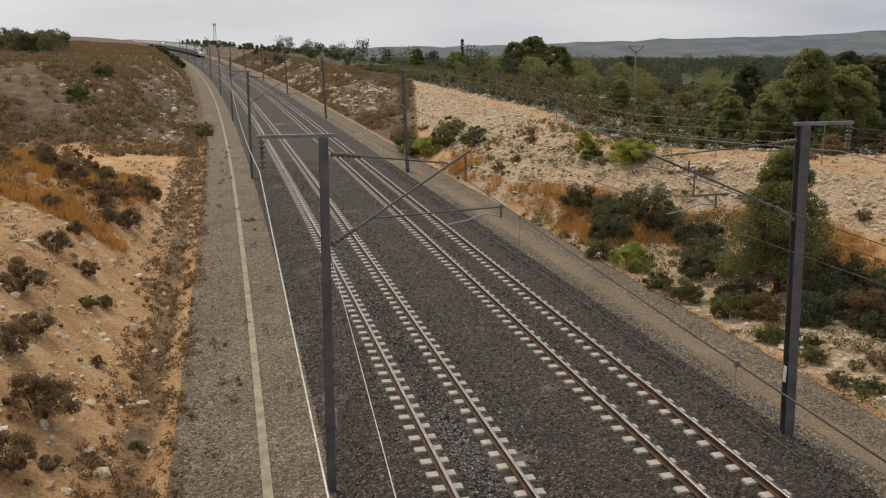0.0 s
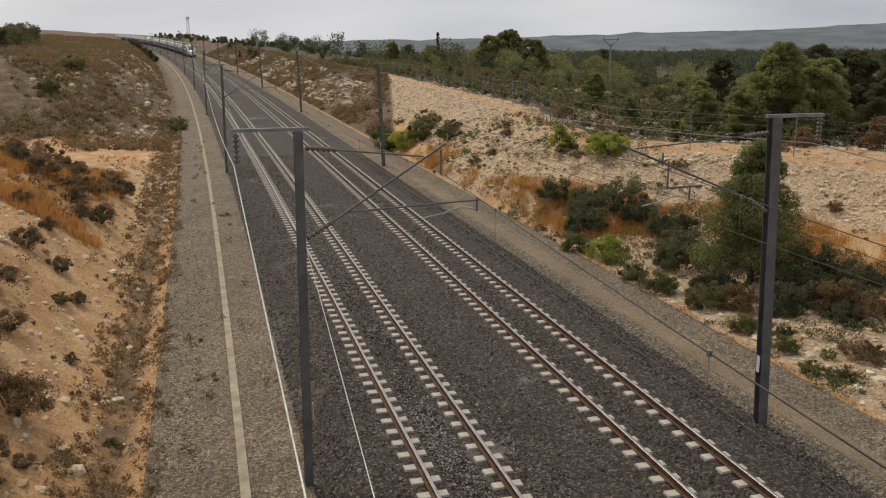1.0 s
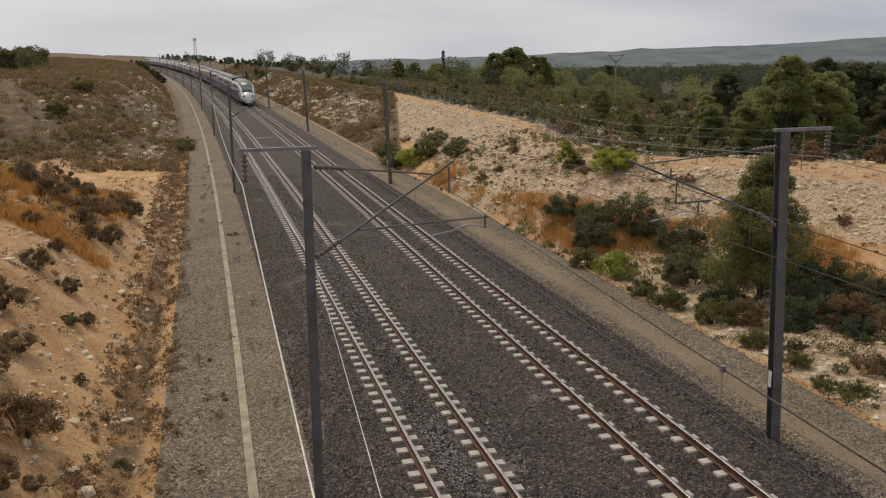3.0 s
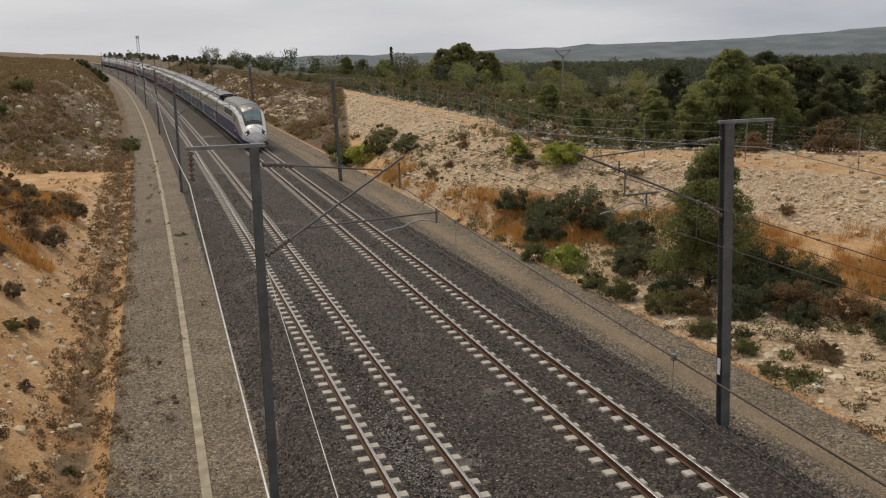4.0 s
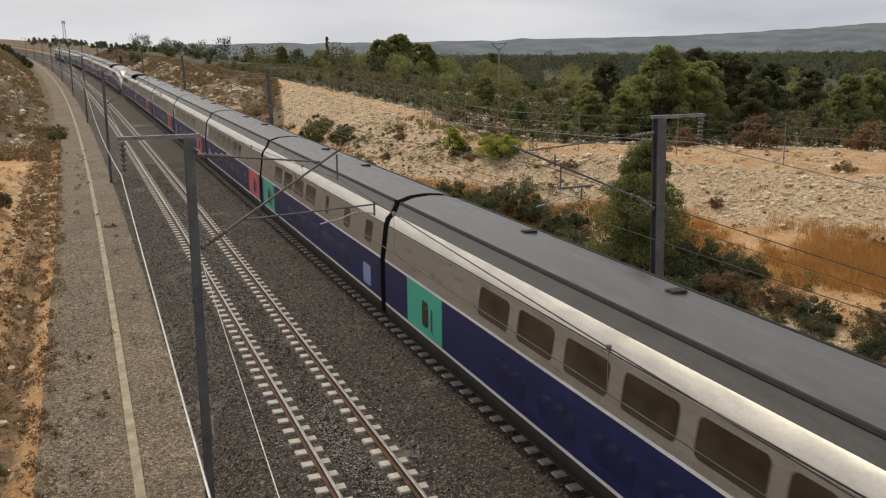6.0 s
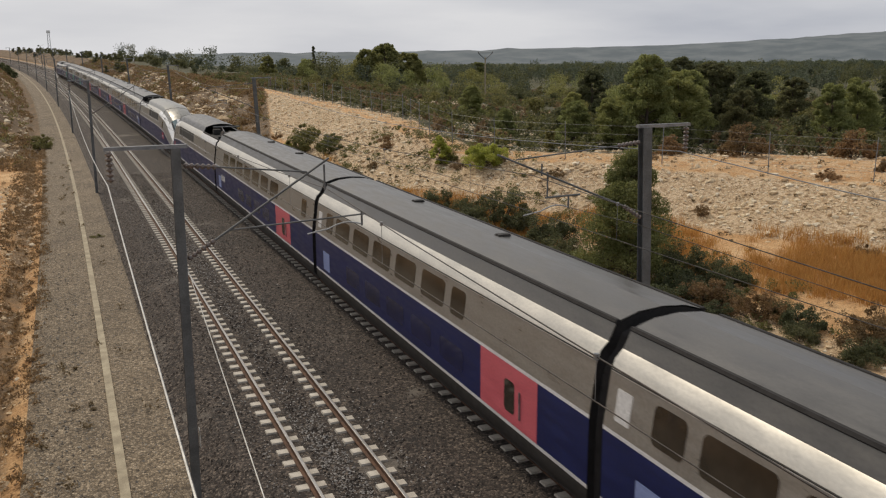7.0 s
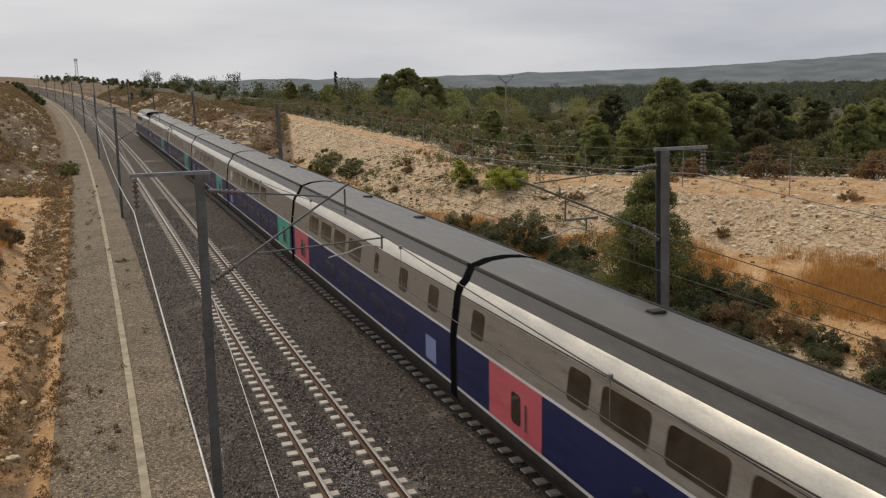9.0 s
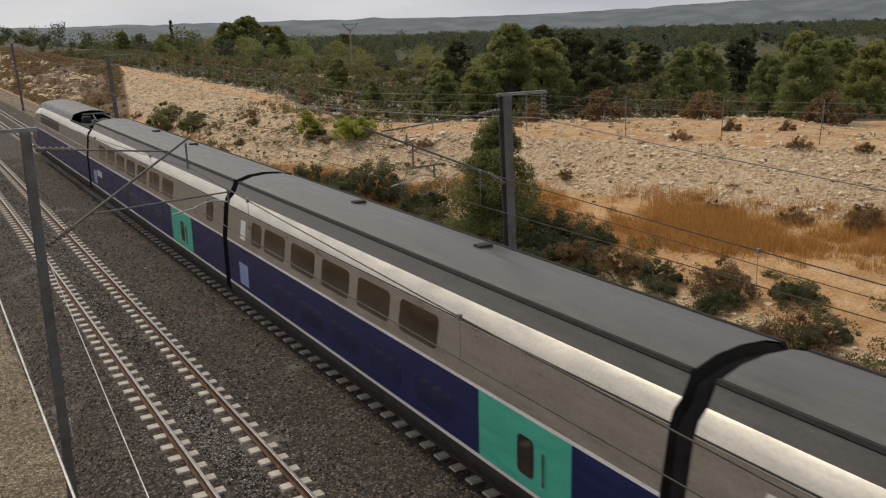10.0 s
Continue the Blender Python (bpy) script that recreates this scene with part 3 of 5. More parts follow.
def slab(y0, y1, z0, z1, side, proud=0.006, deep=0.02, r=0.12):
    """A flush plate with rounded corners that lies on the body's side."""
    bm = bmesh.new()
    ring = []
    r = min(r, (y1 - y0) / 2.2, (z1 - z0) / 2.2)
    for cy, cz, a0 in ((y1 - r, z1 - r, 0), (y0 + r, z1 - r, 90), (y0 + r, z0 + r, 180), (y1 - r, z0 + r, 270)):
        for q in range(4):
            a = radians(a0 + 30 * q)
            ring.append((cy + r * math.cos(a), cz + r * math.sin(a)))
    f = [bm.verts.new((side * (out_at(z) + proud), y, z)) for y, z in ring]
    g = [bm.verts.new((side * (out_at(z) - deep), y, z)) for y, z in ring]
    bm.faces.new(f)
    for k in range(len(f)):
        bm.faces.new((f[k], f[(k + 1) % len(f)], g[(k + 1) % len(f)], g[k]))
    return bm


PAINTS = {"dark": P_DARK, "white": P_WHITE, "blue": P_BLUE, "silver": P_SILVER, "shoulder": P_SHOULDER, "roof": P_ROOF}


def bogie(parent, y):
    b = part("bogie", box(bmesh.new(), -1.05, 1.05, y - 1.7, y + 1.7, 0.38, 0.62, 0.05), P_DARK, parent, "black bogie frame")
    for dy in (-1.5, 1.5):
        bm = bmesh.new()
        tube(bm, [(-0.82, y + dy, 0.46), (-0.68, y + dy, 0.46)], 0.46, 20)
        tube(bm, [(0.68, y + dy, 0.46), (0.82, y + dy, 0.46)], 0.46, 20)
        tube(bm, [(-0.7, y + dy, 0.46), (0.7, y + dy, 0.46)], 0.09, 10)
        part("wheelset", bm, M_RUST, b)


def trailer(length, door_mat, wins, door_at, turned, vent_at=None):
    """A double-deck car, front at -y. wins: (start, width) of the upper windows from its windowed end; turned: that end is at the back."""
    c = new("passenger_car")
    if turned:
        wins = [(length - y0 - w, w) for y0, w in wins]
        door_at = length - door_at - 2.55
        vent_at = None if vent_at is None else length - vent_at - 0.42
    door_at -= length / 2
    vent_at = None if vent_at is None else vent_at - length / 2
    sign = -1 if turned else 1
    L2 = length / 2 - 0.22
    for side in (-1, 1):
        for name, i0, i1, col in BANDS:
            part(name, band_mesh(i0, i1, side, -L2, L2), PAINTS[col], c, smooth=True)
        for y0, w in wins:
            part("window", slab(-length / 2 + y0, -length / 2 + y0 + w, 2.45, 3.1, side), P_GLASS, c, "brown-tinted window")
        for k in range(6):
            y0 = -length / 2 + 3.6 + 1.95 * k
            if not (door_at - 1.7 < y0 < door_at + 2.8) and not (door_at - 1.7 < y0 + 1.4 < door_at + 2.8):
                part("lower_window", slab(y0, y0 + 1.4, 1.2, 1.75, side, 0.004), P_GLASSBLUE, c, "dark lower-deck window")
        d = part("door", slab(door_at, door_at + 2.55, 0.935, 2.185, side, 0.005, 0.02, 0.01), door_mat, c, "bright coloured door panel")
        part("door_window", slab(door_at + 0.95, door_at + 1.4, 1.15, 1.85, side, 0.011, 0.0, 0.1), P_GLASS, d)
        bm = bmesh.new()
        tube(bm, [(side * 1.47, door_at + 0.7, 1.15), (side * 1.475, door_at + 0.7, 1.75)], 0.018, 6)
        part("handrail", bm, M_GALV, d)
        part("number_panel", slab(-L2 + 1.0 if sign > 0 else L2 - 1.75, -L2 + 1.75 if sign > 0 else L2 - 1.0, 1.05, 1.7, side, 0.007, 0.0, 0.03), P_STICKER, c, "pale blue square panel")
        if vent_at is not None:
            part("vent_grille", slab(vent_at, vent_at + 0.42, 2.45, 3.0, side, 0.008, 0.0, 0.04), P_GRILLE, c, "white louvred vent")
        if length > 20:
            y0 = -L2 + 1.9 if sign > 0 else L2 - 3.0
            for k in range(3):
                part("brand_bar", slab(y0 + 0.38 * k, y0 + 0.38 * k + 0.28, 1.5, 1.82, side, 0.007, 0.0, 0.05), P_WHITE, c, "plain white mark")
        # black ducts along the edges of the roof
        part("roof_duct_cover", tube(bmesh.new(), [(side * 0.92, -L2, 3.885), (side * 0.92, L2, 3.885)], 0.055, 6), P_RUBBER, c)
        # rain rail under the shoulder
        part("gutter", tube(bmesh.new(), [(side * 1.318, -L2, 3.25), (side * 1.318, L2, 3.25)], 0.016, 5), P_DARK, c)
    for e in (-1, 1):
        bm = bmesh.new()
        prof = [(s * a * 0.985, z * 0.99 + 0.01) for s in (1, -1) for a, z in (HALF if s == 1 else HALF[::-1][1:])]
        f = bm.faces.new([bm.verts.new((x, e * (L2 - 0.02), z)) for x, z in prof])
        part("end_wall", bm, P_RUBBER, c)
        bm = bmesh.new()
        rings = []
        for q in range(4):
            k = 0.93 if q % 2 else 0.9
            rings.append([bm.verts.new((x * k, e * (L2 - 0.02 + 0.085 * q), 0.35 + (z - 0.35) * (k + 0.03))) for x, z in prof])
        for a, b in zip(rings, rings[1:]):
            for j in range(len(a)):
                bm.faces.new((a[j], a[(j + 1) % len(a)], b[(j + 1) % len(a)], b[j]))
        part("gangway_bellows", bm, P_RUBBER, c, "black rubber gangway bellows")
    part("underframe", box(bmesh.new(), -1.25, 1.25, -L2, L2, 0.3, 0.42), P_DARK, c)
    bogie(c, length / 2 - 0.2)
    for y in (-2.5, 3.2):
        part("roof_vent", box(bmesh.new(), 0.1, 0.45, y, y + 0.25, 4.03, 4.1, 0.02), P_DARK, c)
    return c


def power_car(style, flip):
    """A power car, nose at -y (at +y where flip). style: round single windscreen or wedge with two panes."""
    c = new("power_car")
    L = 22.15
    e = -1 if flip else 1
    if style == "round":
        crown = [(0, 0.95), (0.04, 1.14), (0.1, 1.32), (0.2, 1.5), (0.4, 1.72), (0.8, 2.0), (1.25, 2.22), (2.0, 2.82), (2.9, 3.42), (3.8, 3.72), (4.8, 3.9), (6.5, 4.05), (30, 4.07)]
        wide = [(0, 0.22), (0.04, 0.44), (0.1, 0.63), (0.2, 0.8), (0.4, 0.98), (0.8, 1.14), (1.25, 1.24), (2.0, 1.34), (2.9, 1.4), (4.8, 1.45), (30, 1.45)]
        ws0, ws1, split = 1.3, 2.95, False
    else:
        crown = [(0, 0.9), (0.05, 1.15), (0.12, 1.38), (0.35, 1.62), (0.9, 1.9), (1.3, 2.1), (1.9, 2.6), (2.5, 3.06), (3.1, 3.36), (4.0, 3.65), (5.1, 3.88), (6.6, 4.03), (30, 4.05)]
        wide = [(0, 0.25), (0.05, 0.5), (0.12, 0.7), (0.35, 0.92), (1.0, 1.1), (2.3, 1.28), (3.5, 1.38), (5.5, 1.45), (30, 1.45)]
        ws0, ws1, split = 1.3, 2.5, True
    ds = [0, 0.02, 0.04, 0.07, 0.1, 0.15, 0.2, 0.28, 0.35, 0.45, 0.55, 0.68, 0.8, 1.0] + [1.15 + 0.15 * k for k in range(20)] + [4.2, 4.5, 4.85, 5.3, 5.8, 6.4, 7.2, 9, 12, 14.5]
    ds += [L - 5.65, L - 0.25]
    ds = sorted(set(ds))
    n = len(HALF)

    def point(i, d, side):
        h, w = lerp_table(crown, d), lerp_table(wide, d)
        a, z = HALF[i]
        soft = max(0.0, 1 - d / 4.5)
        # the waist line sinks towards the tip
        zz = ((z - 0.35) / (4.07 - 0.35)) ** (1 + 0.8 * max(0.0, 1 - d / 3.4))
        # nearer the tip the section turns into a rounded arch
        arch = math.sqrt(max(0.0, 1 - max(0.0, (zz - 0.35) / 0.65) ** 2.2))
        f = (a / 1.45) * (1 - soft) + soft * arch * min(1.0, 0.75 + zz)
        low = 0.35 + 0.1 * soft
        return Vector((side * w * f, e * (-L / 2 + d), low + zz * (h - low)))

    def strip(name, i0, i1, d0, d1, mat, label="", sides=(-1, 1), par=None, sub=1):
        for side in sides:
            bm = bmesh.new()
            rows = []
            for d in [q for q in ds if d0 - 1e-6 <= q <= d1 + 1e-6]:
                rows.append([bm.verts.new(point(i, d, side)) for i in range(i0, i1 + 1)])
            for a, b in zip(rows, rows[1:]):
                for k in range(len(a) - 1):
                    bm.faces.new((a[k], a[k + 1], b[k + 1], b[k]))
            part(name, bm, mat, par or c, label, smooth=True)

    def patch(i0, i1, d0, d1, side, proud, n=6):
        """A plate that follows the nose's surface."""
        bm = bmesh.new()
        rows = []
        for j in range(n + 1):
            row = []
            for k in range(n + 1):
                i, d = i0 + (i1 - i0) * k / n, d0 + (d1 - d0) * j / n
                q = min(len(HALF) - 2, int(i))
                p = point(q, d, side).lerp(point(q + 1, d, side), i - q)
                row.append(bm.verts.new(p + Vector((side * 0.4, -0.5 * e, 0.77)) * proud))
            rows.append(row)
        for a, b in zip(rows, rows[1:]):
            for k in range(n):
                bm.faces.new((a[k], a[k + 1], b[k + 1], b[k]))
        return bm

    W0, W1 = min(ds, key=lambda q: abs(q - ws0)), min(ds, key=lambda q: abs(q - ws1))
    hood = P_NOSE if style == "round" else P_NOSEWHITE
    bm = bmesh.new()
    tip = [bm.verts.new(point(i, 0, 1)) for i in range(n)] + [bm.verts.new(point(i, 0, -1)) for i in range(n - 2, -1, -1)]
    mid = bm.verts.new((0, e * (-L / 2 - 0.02), 0.7))
    for p, q in zip(tip, tip[1:] + tip[:1]):
        bm.faces.new((p, q, mid))
    part("nose_tip", bm, hood, c, smooth=True)
    tail, pit0 = L - 0.25, L - 5.65
    CAB = 6.4
    top_i = 9
    strip("skirt", 0, 2, 0, tail, P_DARK)
    strip("sill_stripe", 2, 3, 0.35, tail, P_WHITE)
    strip("nose_cowl", 2, 3, 0, 0.35, hood)
    strip("lower_panel", 3, 4, 0.1, tail, P_BLUE)
    strip("nose_cowl", 3, 4, 0, 0.1, hood)
    strip("waist_stripe", 4, 5, 0.1, tail, P_WHITE)
    strip("nose_cowl", 4, 5, 0, 0.1, hood)
    strip("nose_cheek", 5, 7, 0, 1.15, P_CHEEK)
    strip("cab_side", 5, 7, 1.15, CAB, P_SILVER)
    strip("upper_side", 5, 7, CAB, tail, P_SILVER)
    strip("shoulder", 7, top_i, 0, CAB, hood)
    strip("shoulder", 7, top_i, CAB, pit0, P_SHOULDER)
    strip("shoulder", 7, top_i, pit0, tail, P_GRILLE, "pale ribbed cooling cowl")
    strip("hood", top_i, n - 1, 0, W0, hood)
    glass_i = 11
    strip("screen_pillar", top_i, 10, W0, W1, hood)
    strip("windscreen_mask", 10, glass_i, W0, W1, P_MASK, "glossy black windscreen surround")
    inner0 = min(ds, key=lambda q: abs(q - (W0 + (0.45 if not split else 0.15))))
    strip("windscreen_mask", glass_i, n - 1, W0, inner0, P_MASK, "glossy black windscreen surround")
    if split:
        strip("windscreen", glass_i, n - 2, inner0, W1, P_SCREEN, "sloping windscreen pane")
        strip("centre_pillar", n - 2, n - 1, inner0, W1, hood)
    else:
        strip("windscreen", glass_i, n - 1, inner0, W1, P_SCREEN, "large sloping windscreen")
    strip("cab_roof", top_i, n - 1, W1, CAB, P_ROOF if style == "round" else P_ROOFPALE)
    strip("roof", top_i, n - 1, CAB, pit0, P_ROOF if style == "round" else P_ROOFPALE)
    # seam across the roof behind the cab
    bm = bmesh.new()
    tube(bm, [point(i, 4.85, -1) + Vector((0, 0, 0.005)) for i in range(8, n)] + [point(i, 4.85, 1) + Vector((0, 0, 0.005)) for i in range(n - 2, 7, -1)], 0.016, 5)
    part("roof_seam", bm, P_DARK, c)
    # sunken roof bay with electrical gear and the folded current collector
    yb0, yb1 = sorted((e * (-L / 2 + pit0), e * (-L / 2 + tail)))
    bay = part("roof_bay", box(bmesh.new(), -1.1, 1.1, yb0, yb1, 3.3, 3.42), P_RUBBER, c, "dark sunken equipment bay")
    for side in (-1, 1):
        part("bay_wall", box(bmesh.new(), side * 1.12 - 0.02, side * 1.12 + 0.02, yb0, yb1, 3.4, 3.62), P_DARK, bay)
    rnd = random.Random(7)
    for q in range(7):
        yy = yb0 + 0.5 + q * (yb1 - yb0 - 1.0) / 6
        xx = rnd.uniform(-0.5, 0.5)
        w, d, h = rnd.uniform(0.2, 0.5), rnd.uniform(0.2, 0.45), rnd.uniform(0.12, 0.38)
        part("equipment_box", box(bmesh.new(), xx - w, xx + w, yy - d, yy + d, 3.43, 3.43 + h, 0.03), P_DARK, bay)
    for q in range(3):
        part("insulator", disc_string(bmesh.new(), -0.5 + 0.5 * q, yb0 + 2.0 + 0.2 * q, 3.44, 3.86, 0.09, 4), M_INSUL, bay)
    bm = bmesh.new()
    ym = (yb0 + yb1) / 2
    for sx in (-0.45, 0.45):
        tube(bm, [(sx, ym - 1.1, 3.85), (sx * 0.6, ym + 0.9, 4.0)], 0.03, 6)
    tube(bm, [(-0.8, ym + 0.9, 4.02), (0.8, ym + 0.9, 4.02)], 0.035, 6)
    tube(bm, [(-0.8, ym + 0.6, 4.02), (0.8, ym + 0.6, 4.02)], 0.035, 6)
    part("pantograph", bm, M_STEEL, bay, "folded current collector")

    def plate(name, d0, d1, z0, z1, mat, label="", proud=0.008, r=0.08, par=None):
        for side in (-1, 1):
            a, b = sorted((e * (-L / 2 + d0), e * (-L / 2 + d1)))
            part(name, slab(a, b, z0, z1, side, proud, 0.0, r), mat, par or c, label)

    plate("side_grille", 6.8, 13.6, 2.66, 3.22, P_DARK, "long dark air intake grille")
    plate("side_line", 6.4, L - 0.5, 2.56, 2.6, P_WHITE, "", 0.006, 0.01)
    plate("cab_door_seam", 5.95, 5.99, 1.0, 3.1, P_DARK, "", 0.006, 0.005)
    for side in (-1, 1):
        part("cab_window", patch(5.35, 6.5, 4.0, 4.55, side, 0.006), P_GLASS, c, "small cab side window")
        em = part("emblem", patch(3.4, 3.85, 3.65, 4.4, side, 0.008), P_RED, c, "magenta square mark")
        for q in range(3):
            part("emblem_bar", patch(3.52, 3.66, 3.82 + 0.19 * q, 3.96 + 0.19 * q, side, 0.014, 2), P_WHITE, em, "plain white mark")
    for side in (-1, 1):
        # headlamps let into the nose
        hl = part("headlamp", patch(7.6, 10.8, 0.3, 0.72, side, 0.012), P_MASK, c, "dark glazed headlamp recess")
        part("bulb", patch(7.8, 8.7, 0.38, 0.58, side, 0.02), P_LAMP if not flip else P_LAMPOFF, hl, "glowing lamp" if not flip else "unlit lamp")
    # crease between the hood and the bumper
    part("nose_seam", tube(bmesh.new(), [point(i, 0.2, -1) for i in range(7, n)] + [point(i, 0.2, 1) for i in range(n - 2, 6, -1)], 0.009, 5), P_SILVER, c)
    if not flip and style == "round":
        bm = box(bmesh.new(), -0.15, 0.15, -L / 2 + 3.32, -L / 2 + 3.52, -0.03, 0.012, 0.01)
        for v in bm.verts:
            v.co.z += lerp_table(crown, v.co.y + L / 2)
        part("marker_lamp", bm, P_LAMP, c, "lit marker lamp over the windscreen")
        bm = bmesh.new()
        a, b = point(12, 1.5, -1) + Vector((0, 0, 0.05)), point(11, 2.35, -1) + Vector((0, 0, 0.05))
        tube(bm, [a, b], 0.014, 5)
        tube(bm, [a, point(11, 1.55, -1) + Vector((0, 0, 0.04))], 0.012, 5)
        part("wiper", bm, P_DARK, c)
    if flip or style != "round":
        part("coupler", tube(bmesh.new(), [(0, e * (-L / 2 - 0.14), 1.0), (0, e * (-L / 2 + 0.5), 1.0)], 0.16, 10), P_DARK, c)
    part("underframe", box(bmesh.new(), -1.2, 1.2, -L / 2 + 1.5, L / 2 - 0.25, 0.3, 0.45), P_DARK, c)
    bm = bmesh.new()
    ye = e * (L / 2 - 0.27)
    bm.faces.new([bm.verts.new((s * a * 0.985, ye, min(z, 3.4))) for s in (1, -1) for a, z in (HALF[:10] if s == 1 else HALF[:10][::-1])])
    part("end_wall", bm, P_RUBBER, c)
    for y in (-6.5, 6.5):
        bogie(c, y)
    return c


# upper windows from the windowed end of each kind of car
W_A = [(1.5, 0.8)] + [(2.65 + 1.94 * k, 1.5) for k in range(5)]
W_TEAL = [(2.3, 0.8)] + [(3.35 + 1.94 * k, 1.5) for k in range(5)]
W_FIRST = W_A + [(12.3, 0.8)]
W_THIRD = W_FIRST + [(17.0, 0.7)]
W_BAR = [(1.2, 0.7), (3.6, 0.7), (6.3, 0.4), (8.2, 1.5), (10.15, 1.5), (12.1, 1.5), (14.05, 1.5)]
W_LEAD = [(3.1 + 1.95 * k, 1.5) for k in range(7)] + [(19.9, 0.7)]
W_END = [(2.75 + 1.95 * k, 1.5) for k in range(7)] + [(19.9, 0.7)]


def make_set(first, door_mats, group):
    """Ten cars of one trainset: power car, eight trailers, power car; the offset of each from the set's nose."""
    out, off = [], 0.0
    for k in range(10):
        if k in (0, 9):
            L = 22.15
            if k == 0:
                c = power_car(first, False)
                label = "silver and dark blue power car with rounded nose and lit lamps" if first == "round" else "power car with white wedge nose and two windscreen panes"
            else:
                c = power_car("round", True)
                label = "silver and dark blue power car coupled behind the passenger cars"
            cat = "locomotive"
        else:
            L = 21.85 if k in (1, 8) else 18.7
            mat, at, wins, where = door_mats[k - 1]
            c = trailer(L, mat, wins, at, k > 4, where)
            tone = "teal" if mat == P_TEAL else "pink"
            label = f"double-deck silver and blue passenger car with a {tone} door"
            cat = "train car"
        tagged(c, label, cat, group)
        out.append((c, off, L))
        off += L
    return out


def doors(mats):
    """Door colour, door place, windows and vent of the eight trailers of a set."""
    plan = [(16.0, W_LEAD, None), (14.2, W_A, 0.5), (14.0, W_A, 0.5), (15.6, W_BAR, None), (15.6, W_A, 0.5), (14.0, W_A, 0.5), (14.1, W_A, 0.5), (15.65, W_END, None)]
    out = []
    for k, (m, (at, wins, vent)) in enumerate(zip(mats, plan)):
        if m == P_PINK and wins is W_A:
            wins = W_THIRD if k == 2 else W_FIRST
        elif k > 3 and wins is W_A:
            wins, vent = W_TEAL, 1.4
        out.append((m, at, wins, vent))
    return out


SET_1 = doors([P_TEAL] * 4 + [P_PINK] * 4)
SET_2 = doors([P_PINK] * 4 + [P_TEAL] * 4)
CARS = make_set("round", SET_1, "cars of the leading trainset")
CARS += [(c, off + 200.2, L) for c, off, L in make_set("wedge", SET_2, "cars of the second trainset")]


def nose_at(t):
    """How far up the line the leading nose is at t seconds; the train slows a little."""
    d = t - 5
    return 17.0 - 68.38 * d if d > 0 else 17.0 - 70.0 * d + 0.45 * d * d


def motions():
    for ob, off, L in CARS:
        rows = []
        for i in range(51):
            t = i * 0.2
            y = nose_at(t) + off
            a, b = on_line(SPACING / 2, y), on_line(SPACING / 2, y + L)
            m, d = (a + b) / 2, b - a
            rows.append((t, pose(m.x, m.y, m.z, math.degrees(math.atan2(d.z, math.hypot(d.x, d.y))), 0, -math.degrees(math.atan2(d.x, d.y)))))
        walk(ob, rows)

# ---- loose stone ----
ICO = np.array([(0, 0, 1), (0.89, 0, 0.45), (0.28, 0.85, 0.45), (-0.72, 0.53, 0.45), (-0.72, -0.53, 0.45), (0.28, -0.85, 0.45), (0.72, 0.53, -0.35), (-0.28, 0.85, -0.35), (-0.89, 0, -0.35), (-0.28, -0.85, -0.35), (0.72, -0.53, -0.35)])
ICO_F = [(0, 1, 2), (0, 2, 3), (0, 3, 4), (0, 4, 5), (0, 5, 1), (1, 6, 2), (2, 7, 3), (3, 8, 4), (4, 9, 5), (5, 10, 1), (6, 7, 2), (7, 8, 3), (8, 9, 4), (9, 10, 5), (10, 6, 1)]
OCT = np.array([(1, 0, 0), (0, 1, 0), (-1, 0, 0), (0, -1, 0), (0, 0, 1)])
OCT_F = [(0, 1, 4), (1, 2, 4), (2, 3, 4), (3, 0, 4)]
RNG = np.random.default_rng(5)


def stones(name, spots, sizes, mat, label, shape=(ICO, ICO_F), flat=0.7, parent=None):
    """Many angular stones as one mesh."""
    base, tri = shape
    k, n = len(spots), len(base)
    a = RNG.uniform(0, 2 * math.pi, k)
    v = base[None] * RNG.uniform(0.6, 1.25, (k, n, 1)) * RNG.uniform(0.65, 1.3, (k, 1, 3))
    v[:, :, 2] *= flat
    x = v[:, :, 0] * np.cos(a)[:, None] - v[:, :, 1] * np.sin(a)[:, None]
    y = v[:, :, 0] * np.sin(a)[:, None] + v[:, :, 1] * np.cos(a)[:, None]
    w = np.stack([x, y, v[:, :, 2]], 2) * np.array(sizes)[:, None, None] + np.array(spots)[:, None, :]
    f = (np.array(tri)[None] + (np.arange(k) * n)[:, None, None]).reshape(-1, 3)
    ob = raw(name, w.reshape(-1, 3), f, mat)
    return tagged(ob, label, "stones", kind="stuff")


def stone_mat(name, tones, rough=0.9):
    m, n, l, b = material(name, rough)
    g = n.new("ShaderNodeNewGeometry")
    r = ramp_node(n, l, g.outputs["Random Per Island"], [(i / (len(tones) - 1), t) for i, t in enumerate(tones)])
    f = noise_node(n, l, 18.0, 4.0)
    r2 = ramp_node(n, l, f.outputs["Fac"], [(0.3, (0.75, 0.74, 0.72)), (0.7, (1.12, 1.12, 1.12))])
    x = mix_node(n, l, 1.0, r.outputs["Color"], r2.outputs["Color"], "MULTIPLY")
    l.new(x.outputs["Color"], b.inputs["Base Color"])
    bump_node(n, l, b, f.outputs["Fac"], 0.4, 0.02)
    return m


M_RUBBLE = stone_mat("limestone_rubble", [(0.42, 0.29, 0.165), (0.56, 0.42, 0.26), (0.64, 0.52, 0.35), (0.74, 0.65, 0.5)])
M_BSTONE = stone_mat("ballast_chips", [(0.016, 0.012, 0.0095), (0.048, 0.037, 0.03), (0.088, 0.07, 0.056), (0.22, 0.182, 0.15)])


